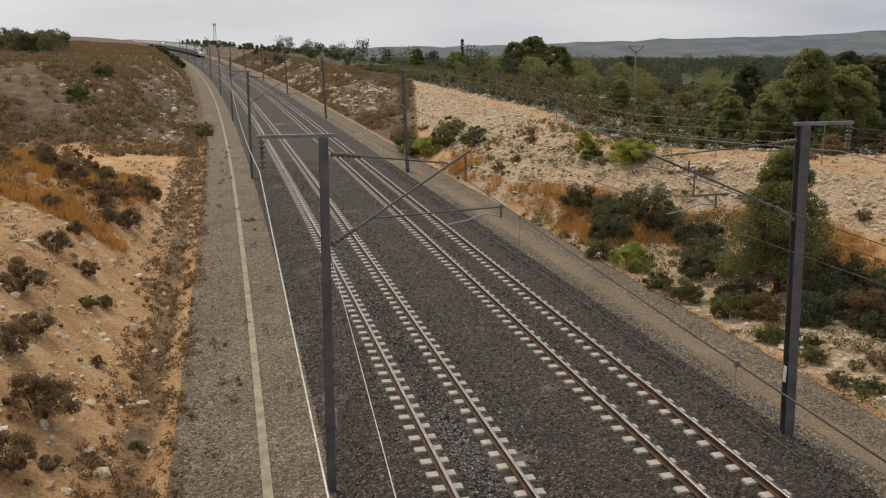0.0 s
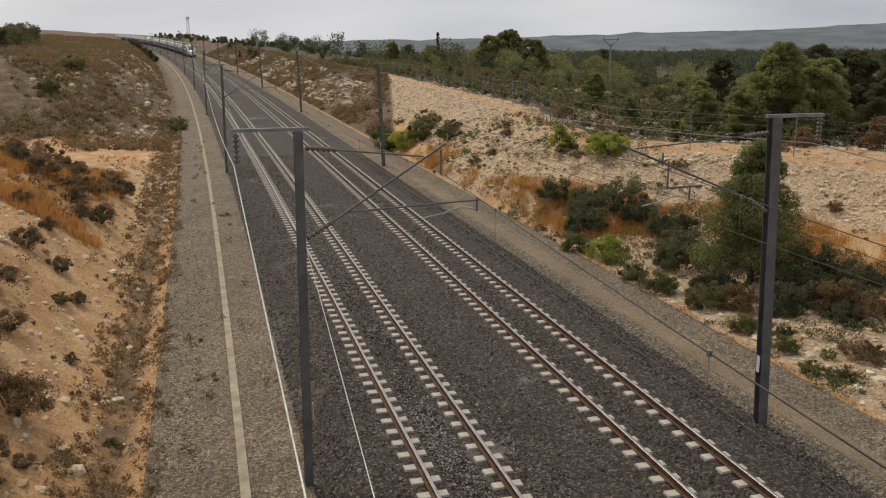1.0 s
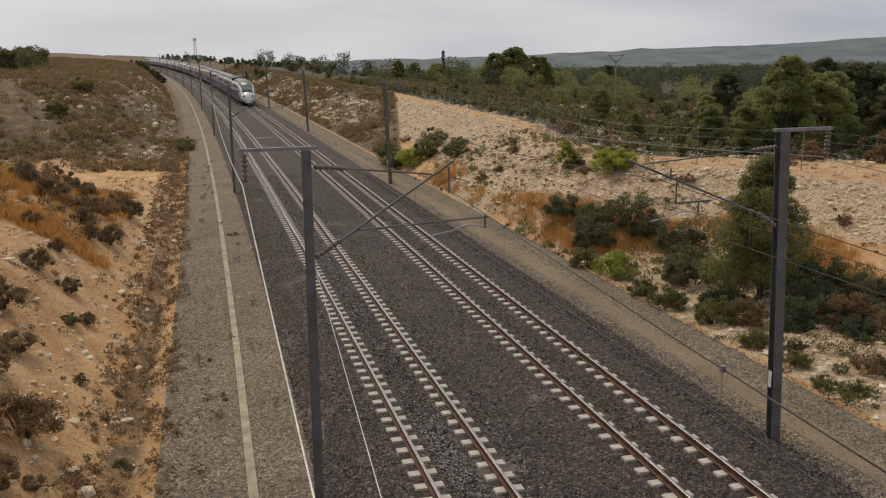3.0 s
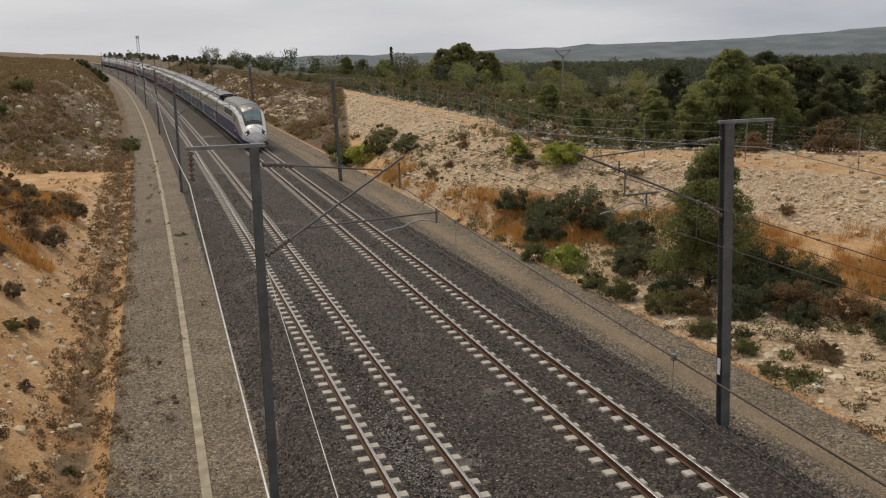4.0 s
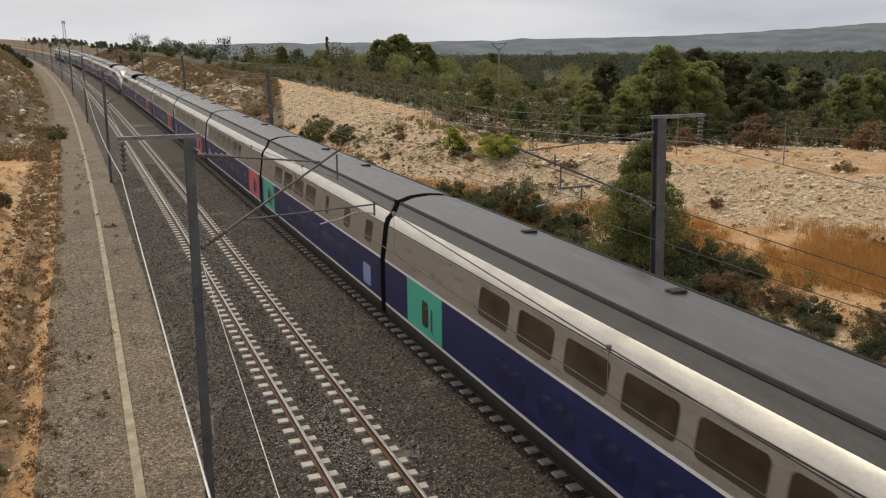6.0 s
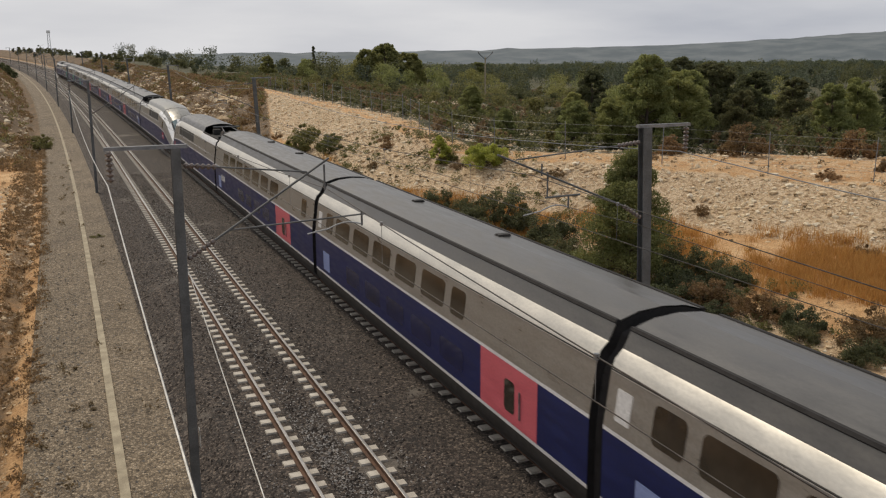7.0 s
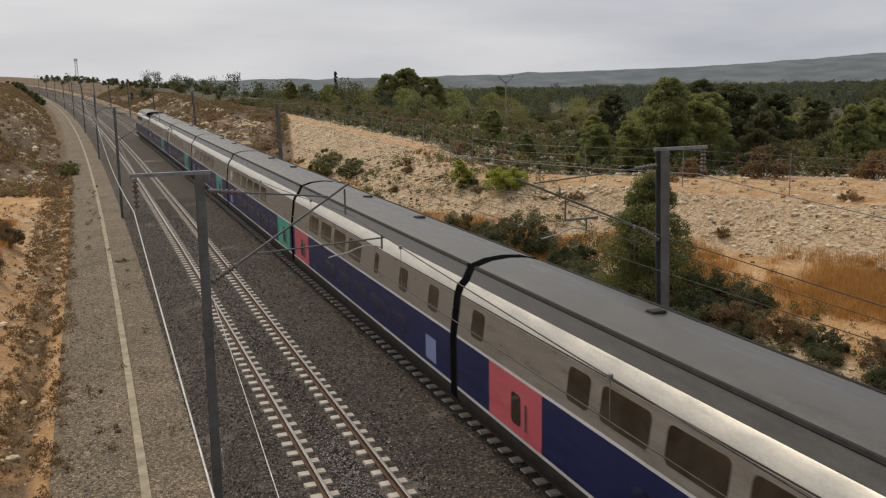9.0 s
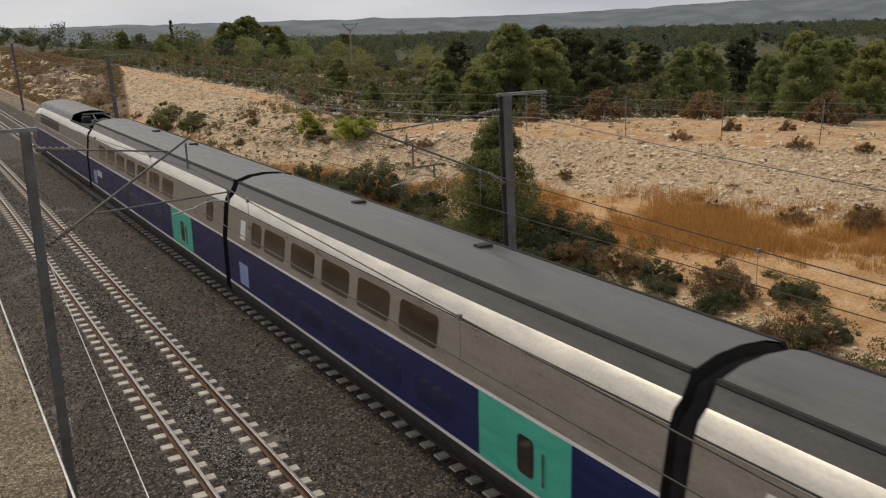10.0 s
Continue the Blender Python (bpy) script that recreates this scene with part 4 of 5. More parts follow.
def on_ground(u, y, sink=0.0):
    x = u + mid_x(y)
    return (x, y, ground_z(x, y) - sink)


def scatter(n, u0, u1, y0, y1, keep=None):
    out = []
    while len(out) < n:
        u, y = random.uniform(u0, u1), random.uniform(y0, y1)
        if keep is None or random.random() < keep(u, y):
            out.append((u, y))
    return out


def rubble_weight(u, y):
    return soil_at(u + mid_x(y), y)[0] ** 1.8 * (0.35 + 0.9 * max(0, 0.5 + noise.noise(Vector((u * 0.35, y * 0.35, 3)))))


sp = [on_ground(u, y) for u, y in scatter(40000, 8.5, 42, 10, 118, rubble_weight)]
stones("rubble", sp, [min(0.19, 0.036 * random.paretovariate(2.2)) for _ in sp], M_RUBBLE, "pale angular limestone rubble on the cutting slope")
sp = [on_ground(-u, y) for u, y in scatter(16000, 9.0, 20, 14, 75, lambda u, y: 0.2 + 0.8 * (0.5 + noise.noise(Vector((u * 0.6, y * 0.6, 9)))))]
stones("loose_stones", sp, [min(0.2, 0.022 * random.paretovariate(2.0)) for _ in sp], M_RUBBLE, "small pale stones on the sandy slope")
sp = [on_ground(-u, y) for u, y in scatter(1200, 10, 24, 92, 210, lambda u, y: 0.25 + 0.75 * (noise.noise(Vector((u * 0.15, y * 0.1, 5))) > 0.05))]
stones("boulders", sp, [min(0.5, 0.1 * random.paretovariate(1.9)) for _ in sp], M_RUBBLE, "weathered limestone outcrop on the hillside")
sp = [on_ground(u, y) for u, y in scatter(1500, 9.5, 16, 112, 240, lambda u, y: 0.2 + 0.8 * (noise.noise(Vector((u * 0.2, y * 0.08, 7))) > 0.1))]
stones("boulders", sp, [min(0.65, 0.14 * random.paretovariate(1.9)) for _ in sp], M_RUBBLE, "weathered limestone outcrop on the hillside")


def bed_top(u):
    return lerp_table([(-5.6, -0.8), (-5.0, -0.62), (-4.35, -0.24), (-3.9, -0.2), (4.5, -0.22), (5.6, -0.62), (6.1, -0.75)], u)


sp = []
for _ in range(60000):
    u = random.uniform(-5.3, 5.9)
    y = 14 + 60 * random.random() ** 1.7
    d = min(abs(abs(u) - SPACING / 2 - 0.752), abs(abs(u) - SPACING / 2 + 0.752))
    if d > 0.09:
        p = on_line(u, y, bed_top(u) - (0.035 if d < 0.4 else 0.0))
        sp.append((p.x, p.y, p.z))
stones("ballast_stones", sp, [random.uniform(0.02, 0.055) for _ in sp], M_BSTONE, "loose dark ballast stones between the sleepers", (OCT, OCT_F), 0.8)
sp = []
for _ in range(9000):
    u = -SPACING / 2 + random.gauss(0, 0.75)
    y = random.choice((random.gauss(23, 2.0), random.gauss(47, 6.0), random.uniform(16, 60)))
    d = min(abs(abs(u) - SPACING / 2 - 0.752), abs(abs(u) - SPACING / 2 + 0.752))
    if d > 0.09 and u > -4.2 and y > 13:
        p = on_line(u, y, bed_top(u) + 0.012 - (0.035 if d < 0.4 else 0.0))
        sp.append((p.x, p.y, p.z))
stones("pale_chips", sp, [random.uniform(0.012, 0.034) for _ in sp], stone_mat("pale_chips", [(0.16, 0.145, 0.13), (0.3, 0.28, 0.26), (0.45, 0.43, 0.4)]), "pale stone chips spilled over the dark ballast", (OCT, OCT_F), 0.8)
sp = []
for _ in range(15000):
    u = random.choice((random.uniform(-8.5, -5.2), random.uniform(7.4, 8.6), random.uniform(5.6, 6.3)))
    p = on_line(u, 14 + 45 * random.random() ** 1.5, -0.665 if u < 0 else (-0.57 if u > 7 else -0.6))
    sp.append((p.x, p.y, p.z))
stones("path_stones", sp, [random.uniform(0.016, 0.045) for _ in sp], stone_mat("path_chips", [(0.1, 0.085, 0.07), (0.2, 0.175, 0.145), (0.34, 0.31, 0.26)]), "loose grey gravel on the service paths", (OCT, OCT_F), 0.8)


# ---- plants ----
def leaves(centres, radii, counts, size, tall=1.0, droop=0.0):
    """Small leaf blades in many clumps: vertex and face arrays. Blades keep to the outer part of each clump."""
    c = np.repeat(np.array(centres, float), counts, 0)
    r = np.repeat(np.array(radii, float), counts, 0)
    k = len(c)
    d = RNG.normal(size=(k, 3))
    d /= np.linalg.norm(d, axis=1)[:, None] + 1e-9
    p = c + d * r * (RNG.uniform(0.25, 1.0, (k, 1)) ** 0.6)
    s = size * RNG.uniform(0.6, 1.4, (k, 1))
    a = RNG.normal(size=(k, 3)) + d * 0.8
    a[:, 2] += tall - 1.0
    a /= np.linalg.norm(a, axis=1)[:, None] + 1e-9
    b = np.cross(a, RNG.normal(size=(k, 3)))
    b /= np.linalg.norm(b, axis=1)[:, None] + 1e-9
    v = np.stack([p - a * s, p + b * s * 0.45, p + a * s, p - b * s * 0.45], 1).reshape(-1, 3)
    f = np.arange(k * 4).reshape(-1, 4)
    return v, f


M_HEATH = leafy("heath_leaf", (0.1191, 0.0837, 0.0473), (0.28, 0.1957, 0.1116))
M_DRY = leafy("dry_scrub", (0.14, 0.085, 0.042), (0.3, 0.2, 0.105))
M_GREEN = leafy("green_leaf", (0.0954, 0.1003, 0.036), (0.2226, 0.2143, 0.084))
M_LIME = leafy("bright_leaf", (0.24, 0.27, 0.045), (0.45, 0.48, 0.1125))
M_PINE = leafy("pine_needle", (0.147, 0.1558, 0.0534), (0.3307, 0.3171, 0.1187))
M_OAK = leafy("dark_leaf", (0.0724, 0.0806, 0.0384), (0.156, 0.159, 0.0744))
# bluer copy for distant trees, with the haze put into the leaf colour
M_FAR_HAZED = leafy("far_hazed_leaf", (0.062, 0.08, 0.054), (0.105, 0.125, 0.088))
M_STRAW = leafy("dry_grass", (0.42, 0.2, 0.055), (0.64, 0.37, 0.13), 0.8)
M_DARKBUSH = leafy("evergreen_leaf", (0.06, 0.069, 0.036), (0.1725, 0.18, 0.09))
M_TREE = leafy("olive_leaf", (0.1787, 0.1997, 0.0729), (0.3374, 0.3483, 0.1336))
M_BARK = plain("bark", (0.05, 0.035, 0.025), (0.11, 0.085, 0.065), 6, 0.95, 0, 30, 0.6, 0.03)


def shrub(mat, label, seed, r=1.0, h=0.9, clumps=26, per=110, leaf=0.042, category="shrub", group="shrubs beside the line"):
    """A low bush about one metre wide: a few stems and many leaf clumps."""
    rnd = random.Random(seed)
    s = new("shrub")
    tagged(s, label, category, group)
    bm = bmesh.new()
    cs, rs = [], []
    for k in range(clumps):
        a, q = rnd.uniform(0, 6.28), r * 0.62 * rnd.random() ** 0.6
        z = h * (0.15 + 0.75 * rnd.random() * (1 - (q / (0.66 * r)) ** 2 * 0.75))
        cs.append((q * math.cos(a), q * math.sin(a), z))
        w = rnd.uniform(0.07, 0.23) * r
        rs.append((w, w, w * 0.85))
        if k % 3 == 0:
            tube(bm, [(0.06 * math.cos(a), 0.06 * math.sin(a), -0.1), (cs[-1][0] * 0.5, cs[-1][1] * 0.5, z * 0.45), cs[-1]], [0.022, 0.015, 0.006], 5)
    part("branch", bm, M_BARK, s)
    v, f = leaves(cs, rs, [per] * clumps, leaf)
    raw("foliage", v, f, mat, s)
    return s


def tree(name, mat, label, seed, height, spread, clumps, per, leaf, conic=0.5, category="tree"):
    """A tapered trunk, limbs, and a ragged crown of clumps."""
    rnd = random.Random(seed)
    t = new(name)
    tagged(t, label, category)
    bm = bmesh.new()
    lean = rnd.uniform(-0.06, 0.06) * height
    spine = [(lean * f * f, 0.04 * height * math.sin(3 * f), height * 0.95 * f - 0.2) for f in (0, 0.2, 0.4, 0.6, 0.8, 1)]
    tube(bm, spine, [0.028 * height * (1 - 0.85 * f) for f in (0, 0.2, 0.4, 0.6, 0.8, 1)], 8)
    cs, rs = [], []
    for k in range(clumps):
        f = 0.12 + 0.86 * (k + rnd.random()) / clumps
        wide = spread * ((1 - f) ** conic) * min(1, 0.55 + f * 2.2)
        a, q = rnd.uniform(0, 6.28), wide * math.sqrt(rnd.uniform(0.05, 1))
        z = height * f
        c = (lean * f * f + q * math.cos(a), q * math.sin(a), z)
        cs.append(c)
        w = rnd.uniform(0.16, 0.3) * spread * (1.1 - 0.5 * f)
        rs.append((w, w, w * 0.7))
        if k % 2 == 0:
            tube(bm, [(lean * f * f * 0.8, 0, max(0.1, z - 0.35 * q)), (c[0] * 0.55, c[1] * 0.55, z - 0.12 * q), c], [0.009 * height * (1.1 - f), 0.006 * height * (1.1 - f), 0.006], 5)
    part("trunk", bm, M_BARK, t)
    v, f = leaves(cs, rs, [per] * clumps, leaf)
    raw("crown", v, f, mat, t)
    return t


def put(proto, u, y, scale, used, turn=None):
    """The first use moves the pattern itself; later ones are copies."""
    p = on_ground(u, y, 0.03)
    m = pose(*p, 0, 0, turn if turn is not None else random.uniform(0, 360))
    if proto not in used:
        used.add(proto)
        proto.matrix_basis = m
        proto.scale = (scale, scale, scale * random.uniform(0.85, 1.1))
        return proto
    c = copy_thing(proto, m)
    c.scale = (scale, scale, scale * random.uniform(0.85, 1.1))
    return c


USED = set()
HEATH = [shrub(M_HEATH, "dark grey-brown heath bush on the sandy slope", k, 1.0, 0.85, 34, 240, 0.024) for k in (1, 2, 3)]
DRY = [shrub(M_DRY, "dry brown bush with bare twigs", k, 1.0, 0.7, 28, 200, 0.026) for k in (4, 5)]
GREEN = [shrub(M_GREEN, "dull green leafy bush beside the line", k, 1.0, 0.85, 34, 260, 0.026) for k in (6, 7, 8)]
EVER = [shrub(M_DARKBUSH, "dark evergreen bush at the foot of the slope", k, 1.0, 0.85, 36, 280, 0.024) for k in (11, 12)]
LIME = [shrub(M_LIME, "bright yellow-green leafy bush on the bank", k, 1.0, 0.85, 34, 260, 0.026) for k in (9, 10)]
for k, (u, y, w) in enumerate([(-12.2, 38.3, 1.1), (-13.3, 38.8, 1.3), (-13.4, 33.7, 1.7), (-12.5, 31.0, 1.2), (-12.7, 28.8, 1.2), (-11.6, 26.3, 1.7), (-11.7, 23.6, 1.4), (-11.4, 36.2, 0.7), (-11.0, 31.0, 0.5), (-11.1, 24.4, 0.6),
                               (-11.8, 48.2, 1.4), (-12.9, 48.8, 1.6), (-11.6, 57.0, 1.8), (-12.5, 46.9, 1.1), (-14.5, 50.5, 1.8), (-13.6, 54, 2.0), (-15.8, 52, 1.9), (-13.0, 42, 0.9), (-14.2, 44, 1.0)]):
    put(HEATH[k % 3], u, y, w * 0.78, USED)
for k, (u, y, w) in enumerate([(-13.0, 51, 1.6), (-14.8, 55, 1.7), (-12.4, 53, 1.3), (-16.5, 57, 1.8), (-12.2, 59, 1.6), (-17.5, 50, 1.6), (14.3, 23.6, 1.5), (12.6, 19.6, 1.6), (13.2, 29.7, 1.7), (11.2, 26.0, 1.0), (10.4, 31.0, 1.3), (15.4, 24.6, 1.3), (23.4, 25.0, 1.5), (22.6, 27.4, 1.1), (13.8, 27.8, 1.5), (24.5, 21.5, 1.6)]):
    put(DRY[k % 2], u, y, w, USED)
for k, (u, y, w) in enumerate([(12.0, 43.5, 3.0), (10.9, 44.8, 2.0), (10.6, 47.8, 2.0), (11.6, 46.0, 1.8), (10.2, 43.1, 1.6), (13.0, 40.0, 2.2), (12.2, 38.2, 2.0), (10.8, 33.2, 1.4), (9.4, 31.5, 1.3), (9.2, 29.0, 1.1), (14.3, 32.5, 2.2), (13.0, 31.0, 1.8), (9.3, 27.0, 0.9), (8.9, 25.3, 0.8), (9.3, 24.6, 0.9), (8.9, 33.8, 1.2), (8.7, 35.4, 1.0),
                               (15.6, 22.0, 1.6), (14.2, 26.2, 1.5), (13.4, 35.6, 2.2), (11.2, 36.2, 1.7), (8.6, 40.5, 1.2), (10.0, 28.2, 0.9), (-11.8, 35.3, 0.55), (-9.6, 26.6, 0.5), (-6.0, 53.3, 0.7), (-5.5, 33.2, 0.45), (8.4, 78, 2.6), (9.0, 84, 2.4), (-20, 119, 2.6), (-21.5, 107.7, 2.4), (-8.6, 103.5, 2.0), (-8.6, 99.5, 1.6), (13.7, 23.3, 1.5), (12.5, 19.4, 1.5), (13.5, 25.6, 1.3), (13.9, 19.6, 1.3), (14.0, 29.7, 1.7), (12.6, 28.4, 1.5), (15.2, 31.2, 1.6), (11.8, 30.2, 1.5), (14.8, 28.0, 1.0), (13.6, 53.4, 1.0), (10.6, 75, 2.6), (12.2, 80, 2.4), (11.2, 70, 1.6), (12.4, 73, 1.4)]):
    put(EVER[k % 2] if 19 < y < 49 and u > 9.8 else GREEN[k % 3], u, y, w * (0.82 if w > 1.7 else 0.72 if y < 30 else 0.95), USED)
for k, (u, y, w) in enumerate([(14.3, 50.6, 1.9), (15.0, 50.2, 1.5), (9.2, 38.8, 1.4), (9.3, 76, 2.2), (8.9, 79, 1.8), (-15.6, 40.0, 0.8)]):
    put(LIME[k % 2], u, y, w, USED)
for k, (u, y, w) in enumerate([(10.9, 59, 0.7), (9.9, 59.4, 0.8), (13.3, 63.1, 0.9), (11.6, 87.8, 0.9), (12.6, 61.0, 0.8), (13.6, 52, 0.7), (15.2, 50, 0.8), (27.4, 31, 0.8), (28.6, 28.6, 0.7), (26.8, 37.6, 0.9), (22.9, 46.5, 0.7), (21.5, 30.5, 0.8), (20.0, 38.5, 0.7), (16.8, 46.2, 0.8)]):
    put(DRY[k % 2], u, y, w, USED)

young = tree("young_pine", M_LIME, "young bright green pine on the crest of the slope", 21, 1.9, 0.85, 50, 150, 0.05, 0.6)
put(young, 13.2, 53.6, 1.05, USED, 0)
pine = tree("pine_tree", M_PINE, "dark green Aleppo pine growing at the foot of the slope", 22, 5.0, 2.5, 120, 420, 0.05, 0.7)
put(pine, 12.6, 33.6, 1.0, USED, 40)
OAKS = [tree("scrub_tree", M_TREE, "soft light green young pine behind the wire fence", 30 + k, 5.2, 2.3, 100, 330, 0.075, 0.45) for k in range(3)]
for k, (u, y, w) in enumerate([(24.7, 73.7, 0.62), (23.4, 55.5, 0.62), (25.4, 54.0, 0.72), (27.4, 53.4, 1.05), (29.2, 56.5, 1.1), (31.2, 54.7, 1.08), (33.5, 57.0, 1.0), (42, 44.5, 0.72), (40.8, 40.6, 0.9), (47, 46, 1.0),
                               (52, 44, 0.95), (36, 60, 0.85), (45, 55, 0.8), (30, 66, 0.6), (51, 58, 0.9), (57, 50, 1.0), (20.8, 60, 0.42)]):
    put(OAKS[k % 3], u, y, w, USED)
DARKS = [tree("scrub_tree", M_OAK, "dark green broad pine standing in the scrub", 34 + k, 6.2, 2.7, 90, 260, 0.1, 0.4) for k in range(2)]
for k, (u, y, w) in enumerate([(41, 63, 1.05), (38.6, 64, 0.9), (34, 52, 0.62), (46, 70, 0.9), (56, 75, 1.0), (60, 62, 1.0), (38, 76, 0.7), (66, 80, 1.0), (53, 52, 0.7)]):
    put(DARKS[k % 2], u, y, w, USED)
LOWS = [shrub(M_DRY, "rounded brown-green bush on the sandy plateau", 40, 1.0, 0.8, 28, 120)]
for u, y, w in [(29.5, 46.8, 2.2), (35.5, 44.1, 2.0), (39.5, 38.3, 2.2), (25.5, 48.2, 1.4), (31, 38, 0.8), (33, 36, 0.7)]:
    put(LOWS[0], u, y, w, USED)

# ditch weeds, tufts and small dead plants
cs, rs, nn = [], [], []
for u, y in scatter(2100, 7.9, 10.7, 12, 100, lambda u, y: 0.35 + 0.65 * (noise.noise(Vector((u, y * 0.5, 2))) > -0.1)):
    p = on_ground(-u, y)
    w = random.uniform(0.08, 0.28)
    cs.append((p[0], p[1], p[2] + w * 0.4)); rs.append((w, w, w * 0.6)); nn.append(26)
v, f = leaves(cs, rs, nn, 0.05)
tagged(raw("ditch_weeds", v, f, M_HEATH), "brown dry weeds filling the ditch", "weeds", kind="stuff")
cs, rs, nn = [], [], []
for u, y in scatter(520, 10.5, 24, 14, 80) + [(-u, y) for u, y in scatter(700, 8.4, 16, 14, 75)] + [(-u, y) for u, y in scatter(160, 16, 36, 16, 60)] + [(q, y) for q, y in scatter(40, 5.6, 8.5, 14, 90)]:
    p = on_ground(-u, y) if u > 0 and u > 8.6 or u < 0 else tuple(on_line(-u, y, -0.66))
    w = random.uniform(0.06, 0.26)
    cs.append((p[0], p[1], p[2] + w * 0.5)); rs.append((w, w, w * 0.7)); nn.append(24)
v, f = leaves(cs, rs, nn, 0.05)
tagged(raw("scrub_tufts", v, f, M_HEATH), "small dark scrub tufts scattered over slopes", "scrub", kind="stuff")


cs, rs, nn = [], [], []
for u, y in scatter(420, 8.5, 17, 14, 70, lambda u, y: 0.2 + 0.8 * (noise.noise(Vector((u * 0.3, y * 0.3, 17))) > -0.05)):
    p = on_ground(u, y)
    w = random.uniform(0.14, 0.42)
    cs.append((p[0], p[1], p[2] + w * 0.45)); rs.append((w, w, w * 0.7)); nn.append(90)
v, f = leaves(cs, rs, nn, 0.05)
tagged(raw("low_scrub", v, f, M_GREEN), "low green scrub on the stony verge", "scrub", kind="stuff")

def far_scrub(u, y):
    return 0.15 + 0.85 * (noise.noise(Vector((u * 0.12, y * 0.06, 11))) > -0.1)


for mat, seed, n, lab in ((M_DRY, 1, 2600, "brown dry scrub on the far slopes"), (M_HEATH, 2, 3400, "dark scrub on the far slopes"), (M_GREEN, 3, 1200, "green scrub on the far slopes")):
    cs, rs, nn = [], [], []
    pts = [(-u, y) for u, y in scatter(n, 10, 60, 84, 330, far_scrub)] + [(u, y) for u, y in scatter(n // 2, 8.8, 19, 78, 330, lambda u, y: far_scrub(u, y) * (y > 76 + 4.5 * max(0.0, u - 8)))]
    pts += [(-u, y) for u, y in scatter(n // 6, 9.5, 44, 84, 150, far_scrub)]
    if mat != M_GREEN:
        pts += [(-u, y) for u, y in scatter(90, 12.5, 26, 44, 68)]
    for u, y in pts:
        p = on_ground(u, y)
        w = random.uniform(0.25, 0.75)
        cs.append((p[0], p[1], p[2] + w * 0.4)); rs.append((w, w, w * 0.6)); nn.append(34)
    v, f = leaves(cs, rs, nn, 0.13)
    tagged(raw("hillside_scrub", v, f, mat), lab, "scrub", kind="stuff")


def straw(n, spots, hgt):
    """Upright dry blades."""
    p = np.array([spots[i % len(spots)] for i in range(n)]) + np.c_[RNG.normal(0, 0.16, n), RNG.normal(0, 0.16, n), np.zeros(n)]
    h = hgt * RNG.uniform(0.5, 1.2, n)
    a = RNG.uniform(0, 6.28, n)
    w = 0.014
    dx, dy = np.cos(a) * w, np.sin(a) * w
    lx, ly = RNG.normal(0, 0.3, n) * h, RNG.normal(0, 0.3, n) * h
    v = np.stack([p - np.c_[dx, dy, np.full(n, 0.03)], p + np.c_[dx, dy, np.full(n, -0.03)], p + np.c_[lx, ly, h]], 1).reshape(-1, 3)
    return v, np.arange(n * 3).reshape(-1, 3)


def straw_right(u, y):
    c = lerp_table(CREST, y)
    q = (u - (c - 8.4)) / 4.0
    return max(0.0, 1 - q * q) * max(0.0, min(1.0, 0.35 + 1.3 * noise.noise(Vector((u * 0.22, y * 0.16, 21))) + 0.5 * noise.noise(Vector((u * 0.9, y * 0.9, 3))))) * (1 - smooth(62, 74, y))


sp = [on_ground(u, y) for u, y in scatter(2600, 8.6, 36, 8, 72, straw_right)]
v, f = straw(80000, sp, 0.42)
tagged(raw("dry_grass", v, f, M_STRAW), "tall orange dry grass at the foot of the slopes", "dry grass", kind="stuff")
sp = [on_ground(-u, y) for u, y in scatter(2600, 11.5, 21, 43, 68, lambda u, y: max(0.05, min(1.0, 0.6 + 1.6 * noise.noise(Vector((u * 0.2, y * 0.2, 4))))) * smooth(11, 13.5, u))]
v, f = straw(130000, sp, 0.4)
tagged(raw("dry_grass", v, f, M_STRAW), "tall orange dry grass at the foot of the slopes", "dry grass", kind="stuff")


# ---- woodland and distance ----
def wood(name, n, u0, u1, y0, y1, h0, h1, per, leaf, mat, label, keep=None):
    cs, rs, nn = [], [], []
    for u, y in scatter(n, u0, u1, y0, y1, keep):
        x = u + mid_x(min(y, 700))
        z = ground_z(x, y)
        h = random.uniform(h0, h1)
        w = h * random.uniform(0.4, 0.75)
        for k in range(8):
            a, q = random.uniform(0, 6.28), w * random.uniform(0.1, 0.7)
            f = random.uniform(0.08, 0.88)
            cs.append((x + q * math.cos(a) * (1.15 - f * 0.6), y + q * math.sin(a) * (1.15 - f * 0.6), z + h * f))
            r = w * random.uniform(0.4, 0.7) * (1.15 - 0.5 * f)
            rs.append((r, r, r * 0.8)); nn.append(per)
    v, f = leaves(cs, rs, nn, leaf)
    return tagged(raw(name, v, f, mat), label, "woodland", kind="stuff")


def behind_fence(u, y):
    return 1.0 if u > lerp_table(CREST, y) + 3.0 and y > lerp_table(WOOD_EDGE, u) + 0.6 else 0.0


def patchy(seed, thr):
    """Thickets: one kind of plant keeps to its own patches."""
    return lambda u, y: behind_fence(u, y) * (1.0 if noise.noise(Vector((u * 0.045, y * 0.045, seed))) > thr else 0.12)


